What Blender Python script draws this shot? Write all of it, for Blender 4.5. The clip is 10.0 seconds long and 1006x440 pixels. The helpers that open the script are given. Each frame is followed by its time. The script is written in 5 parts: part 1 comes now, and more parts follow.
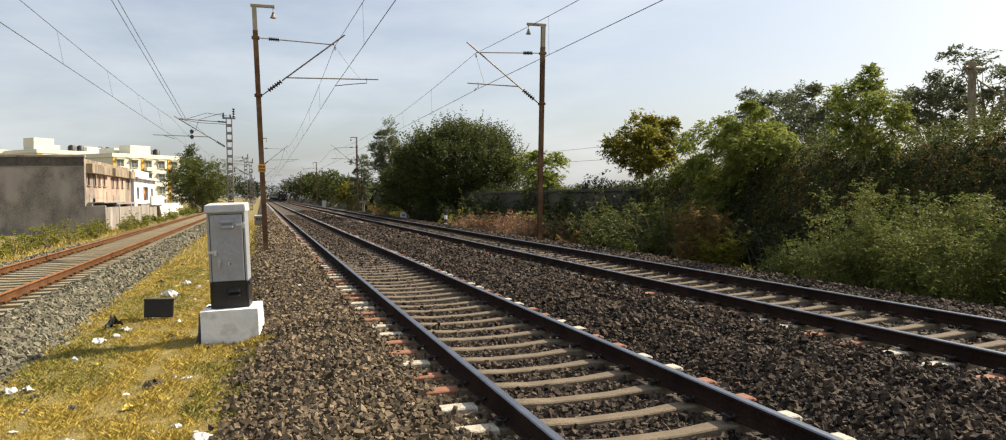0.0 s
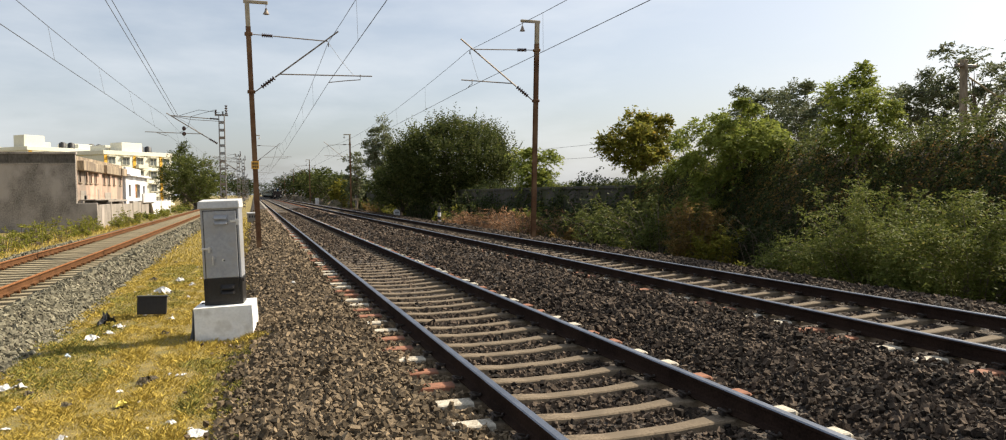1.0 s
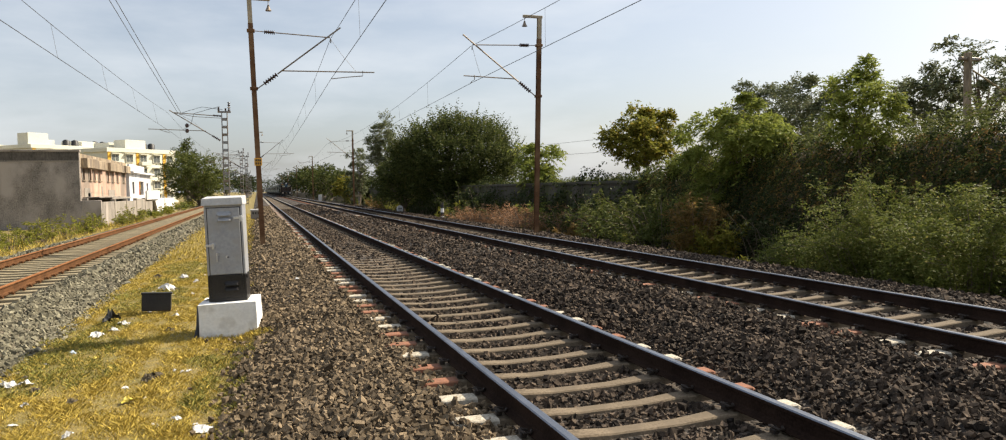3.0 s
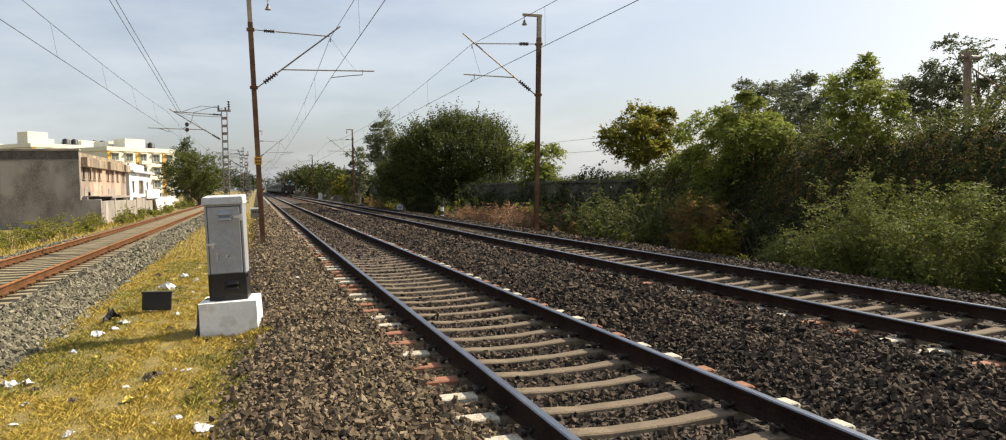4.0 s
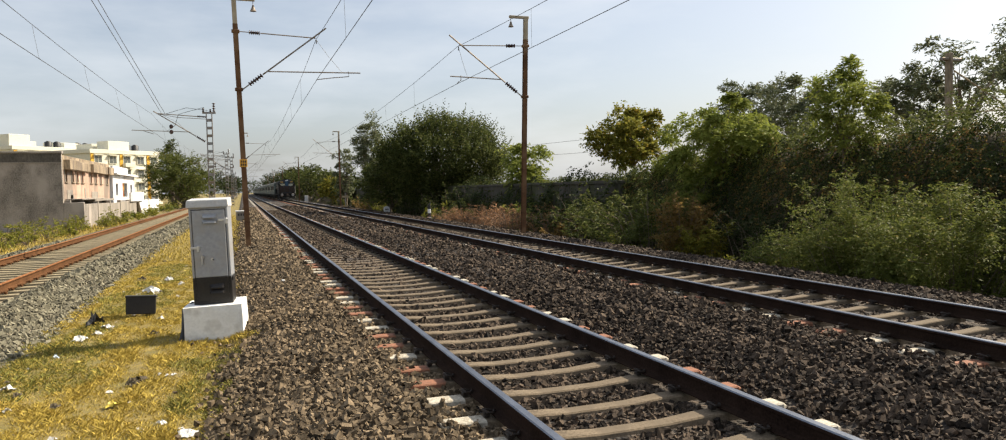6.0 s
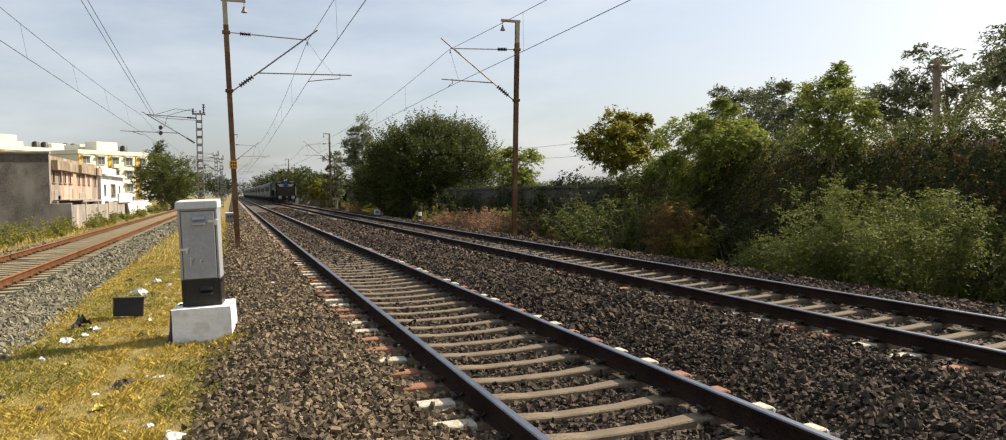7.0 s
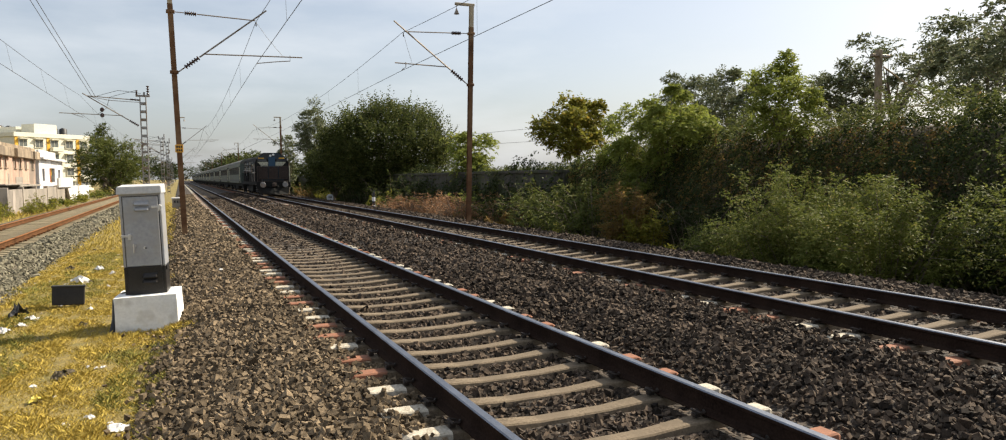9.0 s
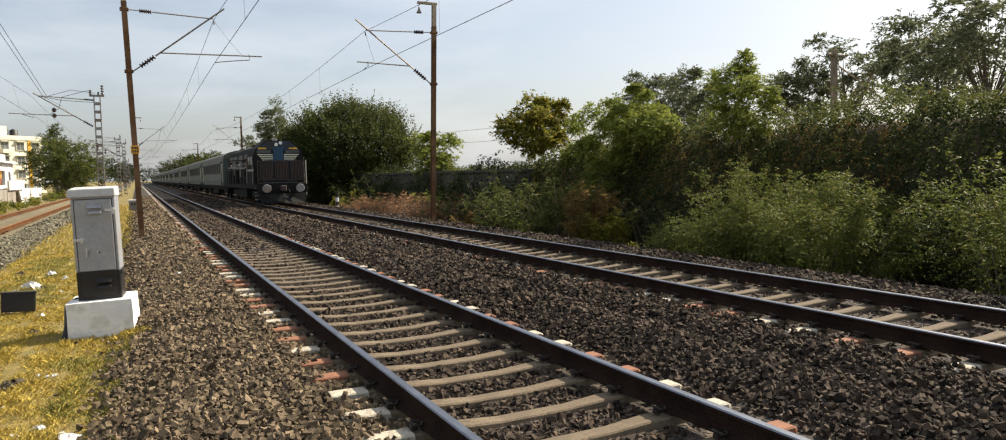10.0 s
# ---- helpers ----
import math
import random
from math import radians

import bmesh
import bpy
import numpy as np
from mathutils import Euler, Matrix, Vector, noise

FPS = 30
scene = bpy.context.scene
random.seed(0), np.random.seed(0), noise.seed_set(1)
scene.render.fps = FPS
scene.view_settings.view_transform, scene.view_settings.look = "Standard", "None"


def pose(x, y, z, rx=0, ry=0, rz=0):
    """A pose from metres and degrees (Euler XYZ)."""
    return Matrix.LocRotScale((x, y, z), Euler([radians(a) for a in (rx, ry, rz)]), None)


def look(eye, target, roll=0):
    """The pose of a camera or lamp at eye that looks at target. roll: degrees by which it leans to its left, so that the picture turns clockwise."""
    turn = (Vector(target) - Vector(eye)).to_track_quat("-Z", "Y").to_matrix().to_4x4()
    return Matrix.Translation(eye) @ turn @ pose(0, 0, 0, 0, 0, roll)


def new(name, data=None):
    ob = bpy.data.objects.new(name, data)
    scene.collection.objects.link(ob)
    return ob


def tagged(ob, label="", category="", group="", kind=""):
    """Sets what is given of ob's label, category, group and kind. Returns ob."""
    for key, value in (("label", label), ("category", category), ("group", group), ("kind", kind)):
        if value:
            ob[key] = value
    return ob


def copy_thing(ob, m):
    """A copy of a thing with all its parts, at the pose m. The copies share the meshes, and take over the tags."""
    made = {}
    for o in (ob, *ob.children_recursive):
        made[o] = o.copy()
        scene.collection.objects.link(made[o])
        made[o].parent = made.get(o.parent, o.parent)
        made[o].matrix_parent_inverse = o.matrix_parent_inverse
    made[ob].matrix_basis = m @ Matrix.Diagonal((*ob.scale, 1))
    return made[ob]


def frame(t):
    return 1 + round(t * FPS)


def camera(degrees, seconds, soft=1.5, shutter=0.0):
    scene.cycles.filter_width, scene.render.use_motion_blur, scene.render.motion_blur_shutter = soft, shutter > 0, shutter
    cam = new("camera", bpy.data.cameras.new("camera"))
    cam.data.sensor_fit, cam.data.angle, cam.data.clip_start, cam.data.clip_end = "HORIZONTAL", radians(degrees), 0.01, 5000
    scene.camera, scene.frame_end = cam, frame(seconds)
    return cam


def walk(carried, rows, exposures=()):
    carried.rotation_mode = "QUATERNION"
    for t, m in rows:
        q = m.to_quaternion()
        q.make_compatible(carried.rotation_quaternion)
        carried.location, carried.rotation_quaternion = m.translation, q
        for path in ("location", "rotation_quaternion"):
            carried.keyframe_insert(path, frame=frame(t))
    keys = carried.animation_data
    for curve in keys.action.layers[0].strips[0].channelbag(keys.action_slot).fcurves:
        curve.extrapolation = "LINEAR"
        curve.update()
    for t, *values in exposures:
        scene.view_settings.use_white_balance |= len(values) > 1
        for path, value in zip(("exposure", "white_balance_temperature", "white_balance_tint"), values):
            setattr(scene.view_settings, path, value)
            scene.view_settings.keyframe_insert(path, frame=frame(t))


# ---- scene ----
cam = camera(69.9, 10.0, soft=1.1)
PATH = [
    (0, (-2.762, -1.385, 1.667), (-2.126, 0.51, 1.595), -0.7),
    (0.5, (-2.776, -1.376, 1.65), (-2.136, 0.517, 1.567), -0.6),
    (1, (-2.783, -1.368, 1.648), (-2.13, 0.52, 1.569), -0.7),
    (1.5, (-2.788, -1.363, 1.65), (-2.144, 0.529, 1.568), -0.8),
    (2, (-2.787, -1.369, 1.649), (-2.136, 0.521, 1.575), -0.8),
    (2.5, (-2.783, -1.375, 1.648), (-2.135, 0.516, 1.565), -0.9),
    (4, (-2.788, -1.387, 1.652), (-2.143, 0.504, 1.557), -1.0),
    (4.5, (-2.781, -1.387, 1.657), (-2.118, 0.498, 1.566), -0.9),
    (5, (-2.782, -1.381, 1.66), (-2.114, 0.502, 1.567), -0.7),
    (5.5, (-2.782, -1.385, 1.66), (-2.112, 0.497, 1.566), -1.1),
    (7, (-2.785, -1.379, 1.655), (-2.082, 0.491, 1.573), -0.8),
    (7.5, (-2.789, -1.379, 1.656), (-2.06, 0.481, 1.571), -0.8),
    (8, (-2.792, -1.382, 1.653), (-2.021, 0.461, 1.554), -0.5),
    (8.5, (-2.775, -1.379, 1.655), (-1.977, 0.452, 1.55), -0.5),
    (9, (-2.749, -1.379, 1.656), (-1.932, 0.443, 1.531), -0.7),
    (9.5, (-2.728, -1.382, 1.653), (-1.873, 0.422, 1.532), -1.0),
    (10, (-2.707, -1.383, 1.662), (-1.805, 0.397, 1.533), -1.1),
]
walk(cam, [(t, look(eye, goal, roll)) for t, eye, goal, roll in PATH])


# ---- sun, sky, exposure ----
SUN_WAY = Vector((2.2, 0.35, 1.95)).normalized()
sun = new("sun", bpy.data.lights.new("sun", "SUN"))
sun.data.energy, sun.data.angle, sun.data.color = 5.0, radians(0.6), (1.0, 0.89, 0.72)
sun.matrix_world = look(SUN_WAY * 80, (0, 0, 0))

world = bpy.data.worlds.new("sky")
scene.world = world
world.use_nodes = True
wn, wl = world.node_tree.nodes, world.node_tree.links
sky = wn.new("ShaderNodeTexSky")
sky.sky_type, sky.sun_disc = "NISHITA", False
sky.sun_elevation, sky.sun_rotation = math.asin(SUN_WAY.z), math.atan2(SUN_WAY.x, SUN_WAY.y)
sky.air_density, sky.dust_density, sky.ozone_density = 1.0, 3.0, 1.5
# thin high cloud
tc, mp = wn.new("ShaderNodeTexCoord"), wn.new("ShaderNodeMapping")
mp.inputs["Scale"].default_value = (1.2, 1.2, 4.5)
cl, cr, mixc = wn.new("ShaderNodeTexNoise"), wn.new("ShaderNodeValToRGB"), wn.new("ShaderNodeMix")
cl.inputs["Scale"].default_value, cl.inputs["Detail"].default_value, cl.inputs["Roughness"].default_value = 2.2, 7, 0.55
cr.color_ramp.elements[0].position, cr.color_ramp.elements[1].position = 0.42, 0.72
cr.color_ramp.elements[0].color, cr.color_ramp.elements[1].color = (0.30, 0.30, 0.30, 1), (0.68, 0.68, 0.68, 1)
mixc.data_type = "RGBA"
mixc.inputs["B"].default_value = (7.1, 7.35, 7.6, 1)
wl.new(tc.outputs["Generated"], mp.inputs["Vector"]), wl.new(mp.outputs["Vector"], cl.inputs["Vector"])
wl.new(cl.outputs["Fac"], cr.inputs["Fac"]), wl.new(cr.outputs["Color"], mixc.inputs["Factor"])
wl.new(sky.outputs["Color"], mixc.inputs["A"])
wl.new(mixc.outputs["Result"], wn["Background"].inputs["Color"])
wn["Background"].inputs["Strength"].default_value = 0.081
scene.view_settings.exposure = 0.75


# ---- materials ----
def mat(name, a, b, rough=0.85, metal=0.0, scale=8.0, fine=60.0, bump=0.25, depth=0.02, island=0.0, spec=0.4, third=None, third_scale=0.6, streak=1.0):
    """Two noise scales between colours a and b; island: brightness change from piece to piece; third: a stain colour."""
    m = bpy.data.materials.new(name)
    m.use_nodes = True
    n, l = m.node_tree.nodes, m.node_tree.links
    p = n["Principled BSDF"]
    p.inputs["Roughness"].default_value, p.inputs["Metallic"].default_value = rough, metal
    p.inputs["Specular IOR Level"].default_value = spec
    co = n.new("ShaderNodeMapping")
    co.inputs["Scale"].default_value = (1, 1, streak)
    l.new(n.new("ShaderNodeTexCoord").outputs["Object"], co.inputs["Vector"])
    big, small, ad = n.new("ShaderNodeTexNoise"), n.new("ShaderNodeTexNoise"), n.new("ShaderNodeMath")
    big.inputs["Scale"].default_value, small.inputs["Scale"].default_value = scale, fine
    big.inputs["Detail"].default_value, small.inputs["Detail"].default_value = 5, 4
    l.new(co.outputs["Vector"], big.inputs["Vector"]), l.new(co.outputs["Vector"], small.inputs["Vector"])
    ad.operation, ad.inputs[1].default_value = "MULTIPLY_ADD", 0.55
    sub = n.new("ShaderNodeMath")
    sub.operation, sub.inputs[1].default_value = "MULTIPLY", 0.5
    l.new(big.outputs["Fac"], sub.inputs[0])
    l.new(small.outputs["Fac"], ad.inputs[0]), l.new(sub.outputs[0], ad.inputs[2])
    ramp = n.new("ShaderNodeValToRGB")
    ramp.color_ramp.elements[0].position, ramp.color_ramp.elements[1].position = 0.36, 0.68
    ramp.color_ramp.elements[0].color, ramp.color_ramp.elements[1].color = (*a, 1), (*b, 1)
    l.new(ad.outputs[0], ramp.inputs["Fac"])
    out = ramp.outputs["Color"]
    if third:
        st, sr, mx = n.new("ShaderNodeTexNoise"), n.new("ShaderNodeValToRGB"), n.new("ShaderNodeMix")
        st.inputs["Scale"].default_value, st.inputs["Detail"].default_value = third_scale, 6
        sr.color_ramp.elements[0].position, sr.color_ramp.elements[1].position = 0.46, 0.62
        mx.data_type, mx.inputs["B"].default_value = "RGBA", (*third, 1)
        l.new(co.outputs["Vector"], st.inputs["Vector"]), l.new(st.outputs["Fac"], sr.inputs["Fac"])
        l.new(sr.outputs["Color"], mx.inputs["Factor"]), l.new(out, mx.inputs["A"])
        out = mx.outputs["Result"]
    if island:
        ge, hs, mr = n.new("ShaderNodeNewGeometry"), n.new("ShaderNodeHueSaturation"), n.new("ShaderNodeMapRange")
        mr.inputs["To Min"].default_value, mr.inputs["To Max"].default_value = 1 - island, 1 + island
        l.new(ge.outputs["Random Per Island"], mr.inputs["Value"]), l.new(mr.outputs["Result"], hs.inputs["Value"])
        l.new(out, hs.inputs["Color"])
        out = hs.outputs["Color"]
    l.new(out, p.inputs["Base Color"])
    if bump:
        bp = n.new("ShaderNodeBump")
        bp.inputs["Strength"].default_value, bp.inputs["Distance"].default_value = bump, depth
        l.new(ad.outputs[0], bp.inputs["Height"]), l.new(bp.outputs["Normal"], p.inputs["Normal"])
    return m


def leaf_mat(name, dark, light, dry, dry_part=0.06, gloss=0.62, through_part=0.46):
    """Leaves: colour from leaf to leaf, some dry ones, light passing through."""
    m = bpy.data.materials.new(name)
    m.use_nodes = True
    n, l = m.node_tree.nodes, m.node_tree.links
    p, o = n["Principled BSDF"], n["Material Output"]
    p.inputs["Roughness"].default_value, p.inputs["Specular IOR Level"].default_value = gloss, 0.1
    ge, rp = n.new("ShaderNodeNewGeometry"), n.new("ShaderNodeValToRGB")
    e = rp.color_ramp.elements
    e[0].color, e[1].color, e[1].position = (*dark, 1), (*light, 1), 1 - dry_part - 0.03
    x = e.new(1.0)
    x.color = (*dry, 1)
    l.new(ge.outputs["Random Per Island"], rp.inputs["Fac"])
    tr, mx = n.new("ShaderNodeBsdfTranslucent"), n.new("ShaderNodeMixShader")
    mx.inputs["Fac"].default_value = through_part
    l.new(rp.outputs["Color"], p.inputs["Base Color"]), l.new(rp.outputs["Color"], tr.inputs["Color"])
    l.new(p.outputs["BSDF"], mx.inputs[1]), l.new(tr.outputs["BSDF"], mx.inputs[2])
    l.new(mx.outputs["Shader"], o.inputs["Surface"])
    return m


def stones_mat(name, dark, mid, light, size):
    """A bed of broken stone: cells with their own grey, dark gaps between, and relief."""
    m = bpy.data.materials.new(name)
    m.use_nodes = True
    n, l = m.node_tree.nodes, m.node_tree.links
    p = n["Principled BSDF"]
    p.inputs["Roughness"].default_value = 0.9
    co, vo, vd = n.new("ShaderNodeTexCoord"), n.new("ShaderNodeTexVoronoi"), n.new("ShaderNodeTexVoronoi")
    vd.feature = "DISTANCE_TO_EDGE"
    vo.inputs["Scale"].default_value = vd.inputs["Scale"].default_value = 1 / size
    l.new(co.outputs["Object"], vo.inputs["Vector"]), l.new(co.outputs["Object"], vd.inputs["Vector"])
    sp, rp = n.new("ShaderNodeSeparateColor"), n.new("ShaderNodeValToRGB")
    rp.color_ramp.elements[0].color, rp.color_ramp.elements[1].color = (*dark, 1), (*light, 1)
    k = rp.color_ramp.elements.new(0.5)
    k.color = (*mid, 1)
    l.new(vo.outputs["Color"], sp.inputs["Color"]), l.new(sp.outputs["Red"], rp.inputs["Fac"])
    st, mx = n.new("ShaderNodeTexNoise"), n.new("ShaderNodeMix")
    st.inputs["Scale"].default_value, st.inputs["Detail"].default_value = 0.35, 5
    mx.data_type, mx.blend_type = "RGBA", "MULTIPLY"
    mx.inputs["B"].default_value = (0.75, 0.66, 0.58, 1)
    l.new(co.outputs["Object"], st.inputs["Vector"]), l.new(st.outputs["Fac"], mx.inputs["Factor"]), l.new(rp.outputs["Color"], mx.inputs["A"])
    l.new(mx.outputs["Result"], p.inputs["Base Color"])
    ad, bp = n.new("ShaderNodeMath"), n.new("ShaderNodeBump")
    ad.operation = "MULTIPLY_ADD"
    ad.inputs[1].default_value = 0.8
    l.new(sp.outputs["Green"], ad.inputs[0]), l.new(vd.outputs["Distance"], ad.inputs[2])
    bp.inputs["Strength"].default_value, bp.inputs["Distance"].default_value = 1.0, size * 0.9
    l.new(ad.outputs[0], bp.inputs["Height"]), l.new(bp.outputs["Normal"], p.inputs["Normal"])
    return m


M = dict(
    soil=mat("dry_soil_and_grass", (0.11, 0.086, 0.028), (0.30, 0.225, 0.065), scale=6, fine=45, bump=0.7, depth=0.05, third=(0.17, 0.14, 0.042), third_scale=3.5),
    # main bed colour lowered to stand for shadows among stones, which bump can't cast
    ballast=stones_mat("self_shaded_ballast_bed", (0.014, 0.011, 0.008), (0.055, 0.043, 0.032), (0.115, 0.09, 0.067), 0.06),
    ballast_old=stones_mat("old_ballast_bed", (0.07, 0.06, 0.042), (0.14, 0.123, 0.086), (0.22, 0.192, 0.138), 0.06),
    # track stones coloured darker than the shoulder's to stand for their backlit sides
    stone=mat("backlit_broken_basalt", (0.015, 0.011, 0.008), (0.102, 0.074, 0.0515), rough=0.95, scale=14, fine=90, bump=0.35, depth=0.005, island=0.88, spec=0.25),
    stone_shoulder=mat("lighter_shoulder_basalt", (0.06, 0.044, 0.027), (0.215, 0.162, 0.102), rough=0.95, scale=14, fine=90, bump=0.35, depth=0.005, island=0.62, spec=0.2),
    stone_old=mat("weathered_stone", (0.09, 0.083, 0.056), (0.225, 0.205, 0.145), rough=0.95, scale=14, fine=90, bump=0.3, depth=0.004, island=0.5, spec=0.2),
    rail=mat("rail_side_steel", (0.014, 0.009, 0.007), (0.042, 0.026, 0.019), rough=1.0, spec=0.04, scale=3, fine=50, bump=0.2, depth=0.002),
    # worn head steel, tinted blue to help the sky's reflection along
    rail_top=mat("worn_sky_tinted_rail_head", (0.14, 0.152, 0.178), (0.26, 0.28, 0.32), rough=0.44, metal=1.0, scale=3, fine=80, bump=0.05, depth=0.001),
    # one rust in two tones: orange for sunlit heads, brown for shaded sides
    rust=mat("sunlit_orange_rust", (0.15, 0.064, 0.026), (0.32, 0.14, 0.056), rough=0.95, spec=0.1, scale=3, fine=40, bump=0.3, depth=0.003),
    rust_shaded=mat("shaded_rail_rust", (0.06, 0.031, 0.016), (0.15, 0.072, 0.033), rough=1.0, scale=3, fine=40, bump=0.3, depth=0.003, spec=0.05),
    sleeper=mat("dusty_concrete", (0.085, 0.064, 0.041), (0.24, 0.185, 0.122), rough=0.95, scale=7, fine=55, bump=0.6, depth=0.008, third=(0.13, 0.10, 0.066), third_scale=3.5),
    sleeper_pale=mat("pale_concrete", (0.2, 0.165, 0.1), (0.36, 0.3, 0.19), rough=0.95, scale=5, fine=70, bump=0.35, depth=0.004),
    white_end=mat("worn_white_paint", (0.24, 0.205, 0.15), (0.66, 0.61, 0.50), rough=0.85, scale=9, fine=60, bump=0.3, depth=0.003),
    red_end=mat("worn_terracotta_paint", (0.16, 0.078, 0.048), (0.32, 0.135, 0.072), rough=0.85, scale=7, fine=60, bump=0.3, depth=0.003),
    clip=mat("dark_spring_steel", (0.02, 0.017, 0.015), (0.06, 0.045, 0.035), rough=0.6, metal=0.4, bump=0.1),
    # rusty brown made darker to carry the shade on the mast's near face
    mast=mat("mast_shaded_rusty_brown", (0.07, 0.036, 0.02), (0.175, 0.09, 0.045), rough=0.9, spec=0.15, scale=2, fine=30, bump=0.15, depth=0.004, third=(0.20, 0.12, 0.065), third_scale=1.2),
    mast_pale=mat("mast_faded_top", (0.30, 0.25, 0.17), (0.45, 0.38, 0.27), rough=0.85, scale=3, fine=40, bump=0.1),
    galv=mat("dull_galvanised_steel", (0.22, 0.22, 0.22), (0.36, 0.35, 0.34), rough=0.6, metal=0.5, scale=4, fine=40, bump=0.1, depth=0.003, third=(0.22, 0.16, 0.11), third_scale=1.5),
    tube=mat("bracket_tube", (0.16, 0.13, 0.10), (0.30, 0.25, 0.20), rough=0.6, metal=0.4, bump=0.05),
    wire=mat("weathered_copper_wire", (0.045, 0.045, 0.045), (0.09, 0.085, 0.08), rough=0.6, metal=0.3, bump=0),
    insul=mat("brown_porcelain", (0.035, 0.02, 0.016), (0.07, 0.035, 0.025), rough=0.25, bump=0),
    silver=mat("aluminium_paint", (0.30, 0.31, 0.33), (0.40, 0.41, 0.43), rough=0.5, metal=0.35, scale=2.5, fine=25, bump=0.06, depth=0.004, third=(0.35, 0.34, 0.32), third_scale=3),
    silver_roof=mat("pale_cabinet_roof", (0.45, 0.45, 0.44), (0.58, 0.58, 0.57), rough=0.6, scale=4, fine=30, bump=0.06),
    black_paint=mat("black_bitumen_paint", (0.007, 0.006, 0.006), (0.022, 0.019, 0.017), rough=0.45, scale=4, fine=40, bump=0.1),
    bright=mat("bare_bright_steel", (0.5, 0.5, 0.5), (0.7, 0.7, 0.7), rough=0.35, metal=0.9, bump=0),
    whitewash=mat("chipped_whitewash", (0.76, 0.76, 0.73), (0.9, 0.9, 0.87), rough=0.9, scale=3, fine=30, bump=0.3, depth=0.006, third=(0.64, 0.63, 0.59), third_scale=4),
    yellow=mat("yellow_enamel", (0.62, 0.30, 0.03), (0.72, 0.38, 0.05), rough=0.5, bump=0.05),
    black=mat("black_enamel", (0.015, 0.015, 0.015), (0.03, 0.03, 0.03), rough=0.5, bump=0),
    dark_wall=mat("mottled_grey_plaster", (0.115, 0.101, 0.086), (0.34, 0.302, 0.26), rough=0.95, scale=1.3, fine=16, bump=0.5, depth=0.03, third=(0.38, 0.335, 0.29), third_scale=0.7, streak=0.6),
    pink_wall=mat("faded_pink_plaster", (0.36, 0.235, 0.17), (0.56, 0.39, 0.30), rough=0.95, scale=0.9, fine=12, bump=0.3, depth=0.02, third=(0.24, 0.19, 0.15), third_scale=0.6, streak=0.28),
    # retaining wall: shade of its sunless face put into the colour, plus greenish stains
    shaded_mossy_wall=mat("shade_darkened_mossy_concrete", (0.04, 0.038, 0.03), (0.09, 0.083, 0.066), rough=0.95, scale=0.9, fine=12, bump=0.4, depth=0.02, third=(0.05, 0.055, 0.025), third_scale=0.8, streak=0.28),
    stained_band=mat("rain_stained_concrete", (0.14, 0.105, 0.07), (0.44, 0.35, 0.24), rough=0.95, scale=1.4, fine=11, bump=0.4, depth=0.02, third=(0.17, 0.135, 0.10), third_scale=1.1, streak=0.3),
    dark_band=mat("darker_band_plaster", (0.06, 0.053, 0.045), (0.15, 0.133, 0.112), rough=0.95, scale=1.2, fine=9, bump=0.4, depth=0.02, streak=0.5),
    grey_wall=mat("grey_cement_render", (0.22, 0.195, 0.16), (0.36, 0.32, 0.27), rough=0.95, scale=0.8, fine=12, bump=0.3, depth=0.02, third=(0.20, 0.18, 0.155), third_scale=0.4, streak=0.28),
    white_wall=mat("whitewashed_wall", (0.66, 0.66, 0.66), (0.82, 0.82, 0.82), rough=0.9, scale=0.7, fine=10, bump=0.2, depth=0.02, third=(0.52, 0.50, 0.47), third_scale=0.5, streak=0.28),
    cream=mat("cream_paint", (0.58, 0.56, 0.455), (0.72, 0.695, 0.575), rough=0.9, scale=0.2, fine=3, bump=0.1, depth=0.02),
    ochre=mat("ochre_panel_paint", (0.60, 0.34, 0.04), (0.70, 0.42, 0.07), rough=0.9, scale=0.4, fine=3, bump=0.1),
    # near-black wall colour that stands for the shade inside the rooms
    opening=mat("painted_room_shade", (0.02, 0.018, 0.016), (0.05, 0.043, 0.038), rough=0.9, bump=0),
    red_cloth=mat("faded_red_shutter", (0.20, 0.05, 0.035), (0.30, 0.09, 0.06), rough=0.9, bump=0.1),
    coach_pane=mat("near_black_coach_window", (0.008, 0.008, 0.008), (0.02, 0.02, 0.02), rough=0.6, bump=0, spec=0.1),
    pane=mat("dark_window_glass", (0.03, 0.035, 0.04), (0.06, 0.065, 0.07), rough=0.12, bump=0, spec=0.6),
    pane_pale=mat("curtained_window_glass", (0.06, 0.068, 0.065), (0.15, 0.16, 0.15), rough=0.25, bump=0),
    bark=mat("grey_brown_bark", (0.09, 0.07, 0.05), (0.20, 0.16, 0.12), rough=0.95, scale=6, fine=40, bump=0.6, depth=0.02),
    blade=mat("dry_grass", (0.305, 0.226, 0.036), (0.54, 0.408, 0.085), rough=0.8, bump=0, island=0.35),
    blade_green=mat("half_green_grass", (0.13, 0.135, 0.026), (0.28, 0.26, 0.055), rough=0.8, bump=0, island=0.4),
    brush=mat("dry_red_brush", (0.23, 0.112, 0.05), (0.4, 0.22, 0.1), rough=0.9, bump=0, island=0.4),
    earth=mat("bank_earth", (0.06, 0.05, 0.03), (0.13, 0.10, 0.06), rough=0.95, scale=0.8, fine=9, bump=0.7, depth=0.08),
    plastic=mat("dirty_white_plastic", (0.42, 0.41, 0.38), (0.72, 0.71, 0.69), rough=0.5, scale=9, fine=60, bump=0.3, depth=0.01),
    # loco and coach colours darkened to hold the shade of the backlit train
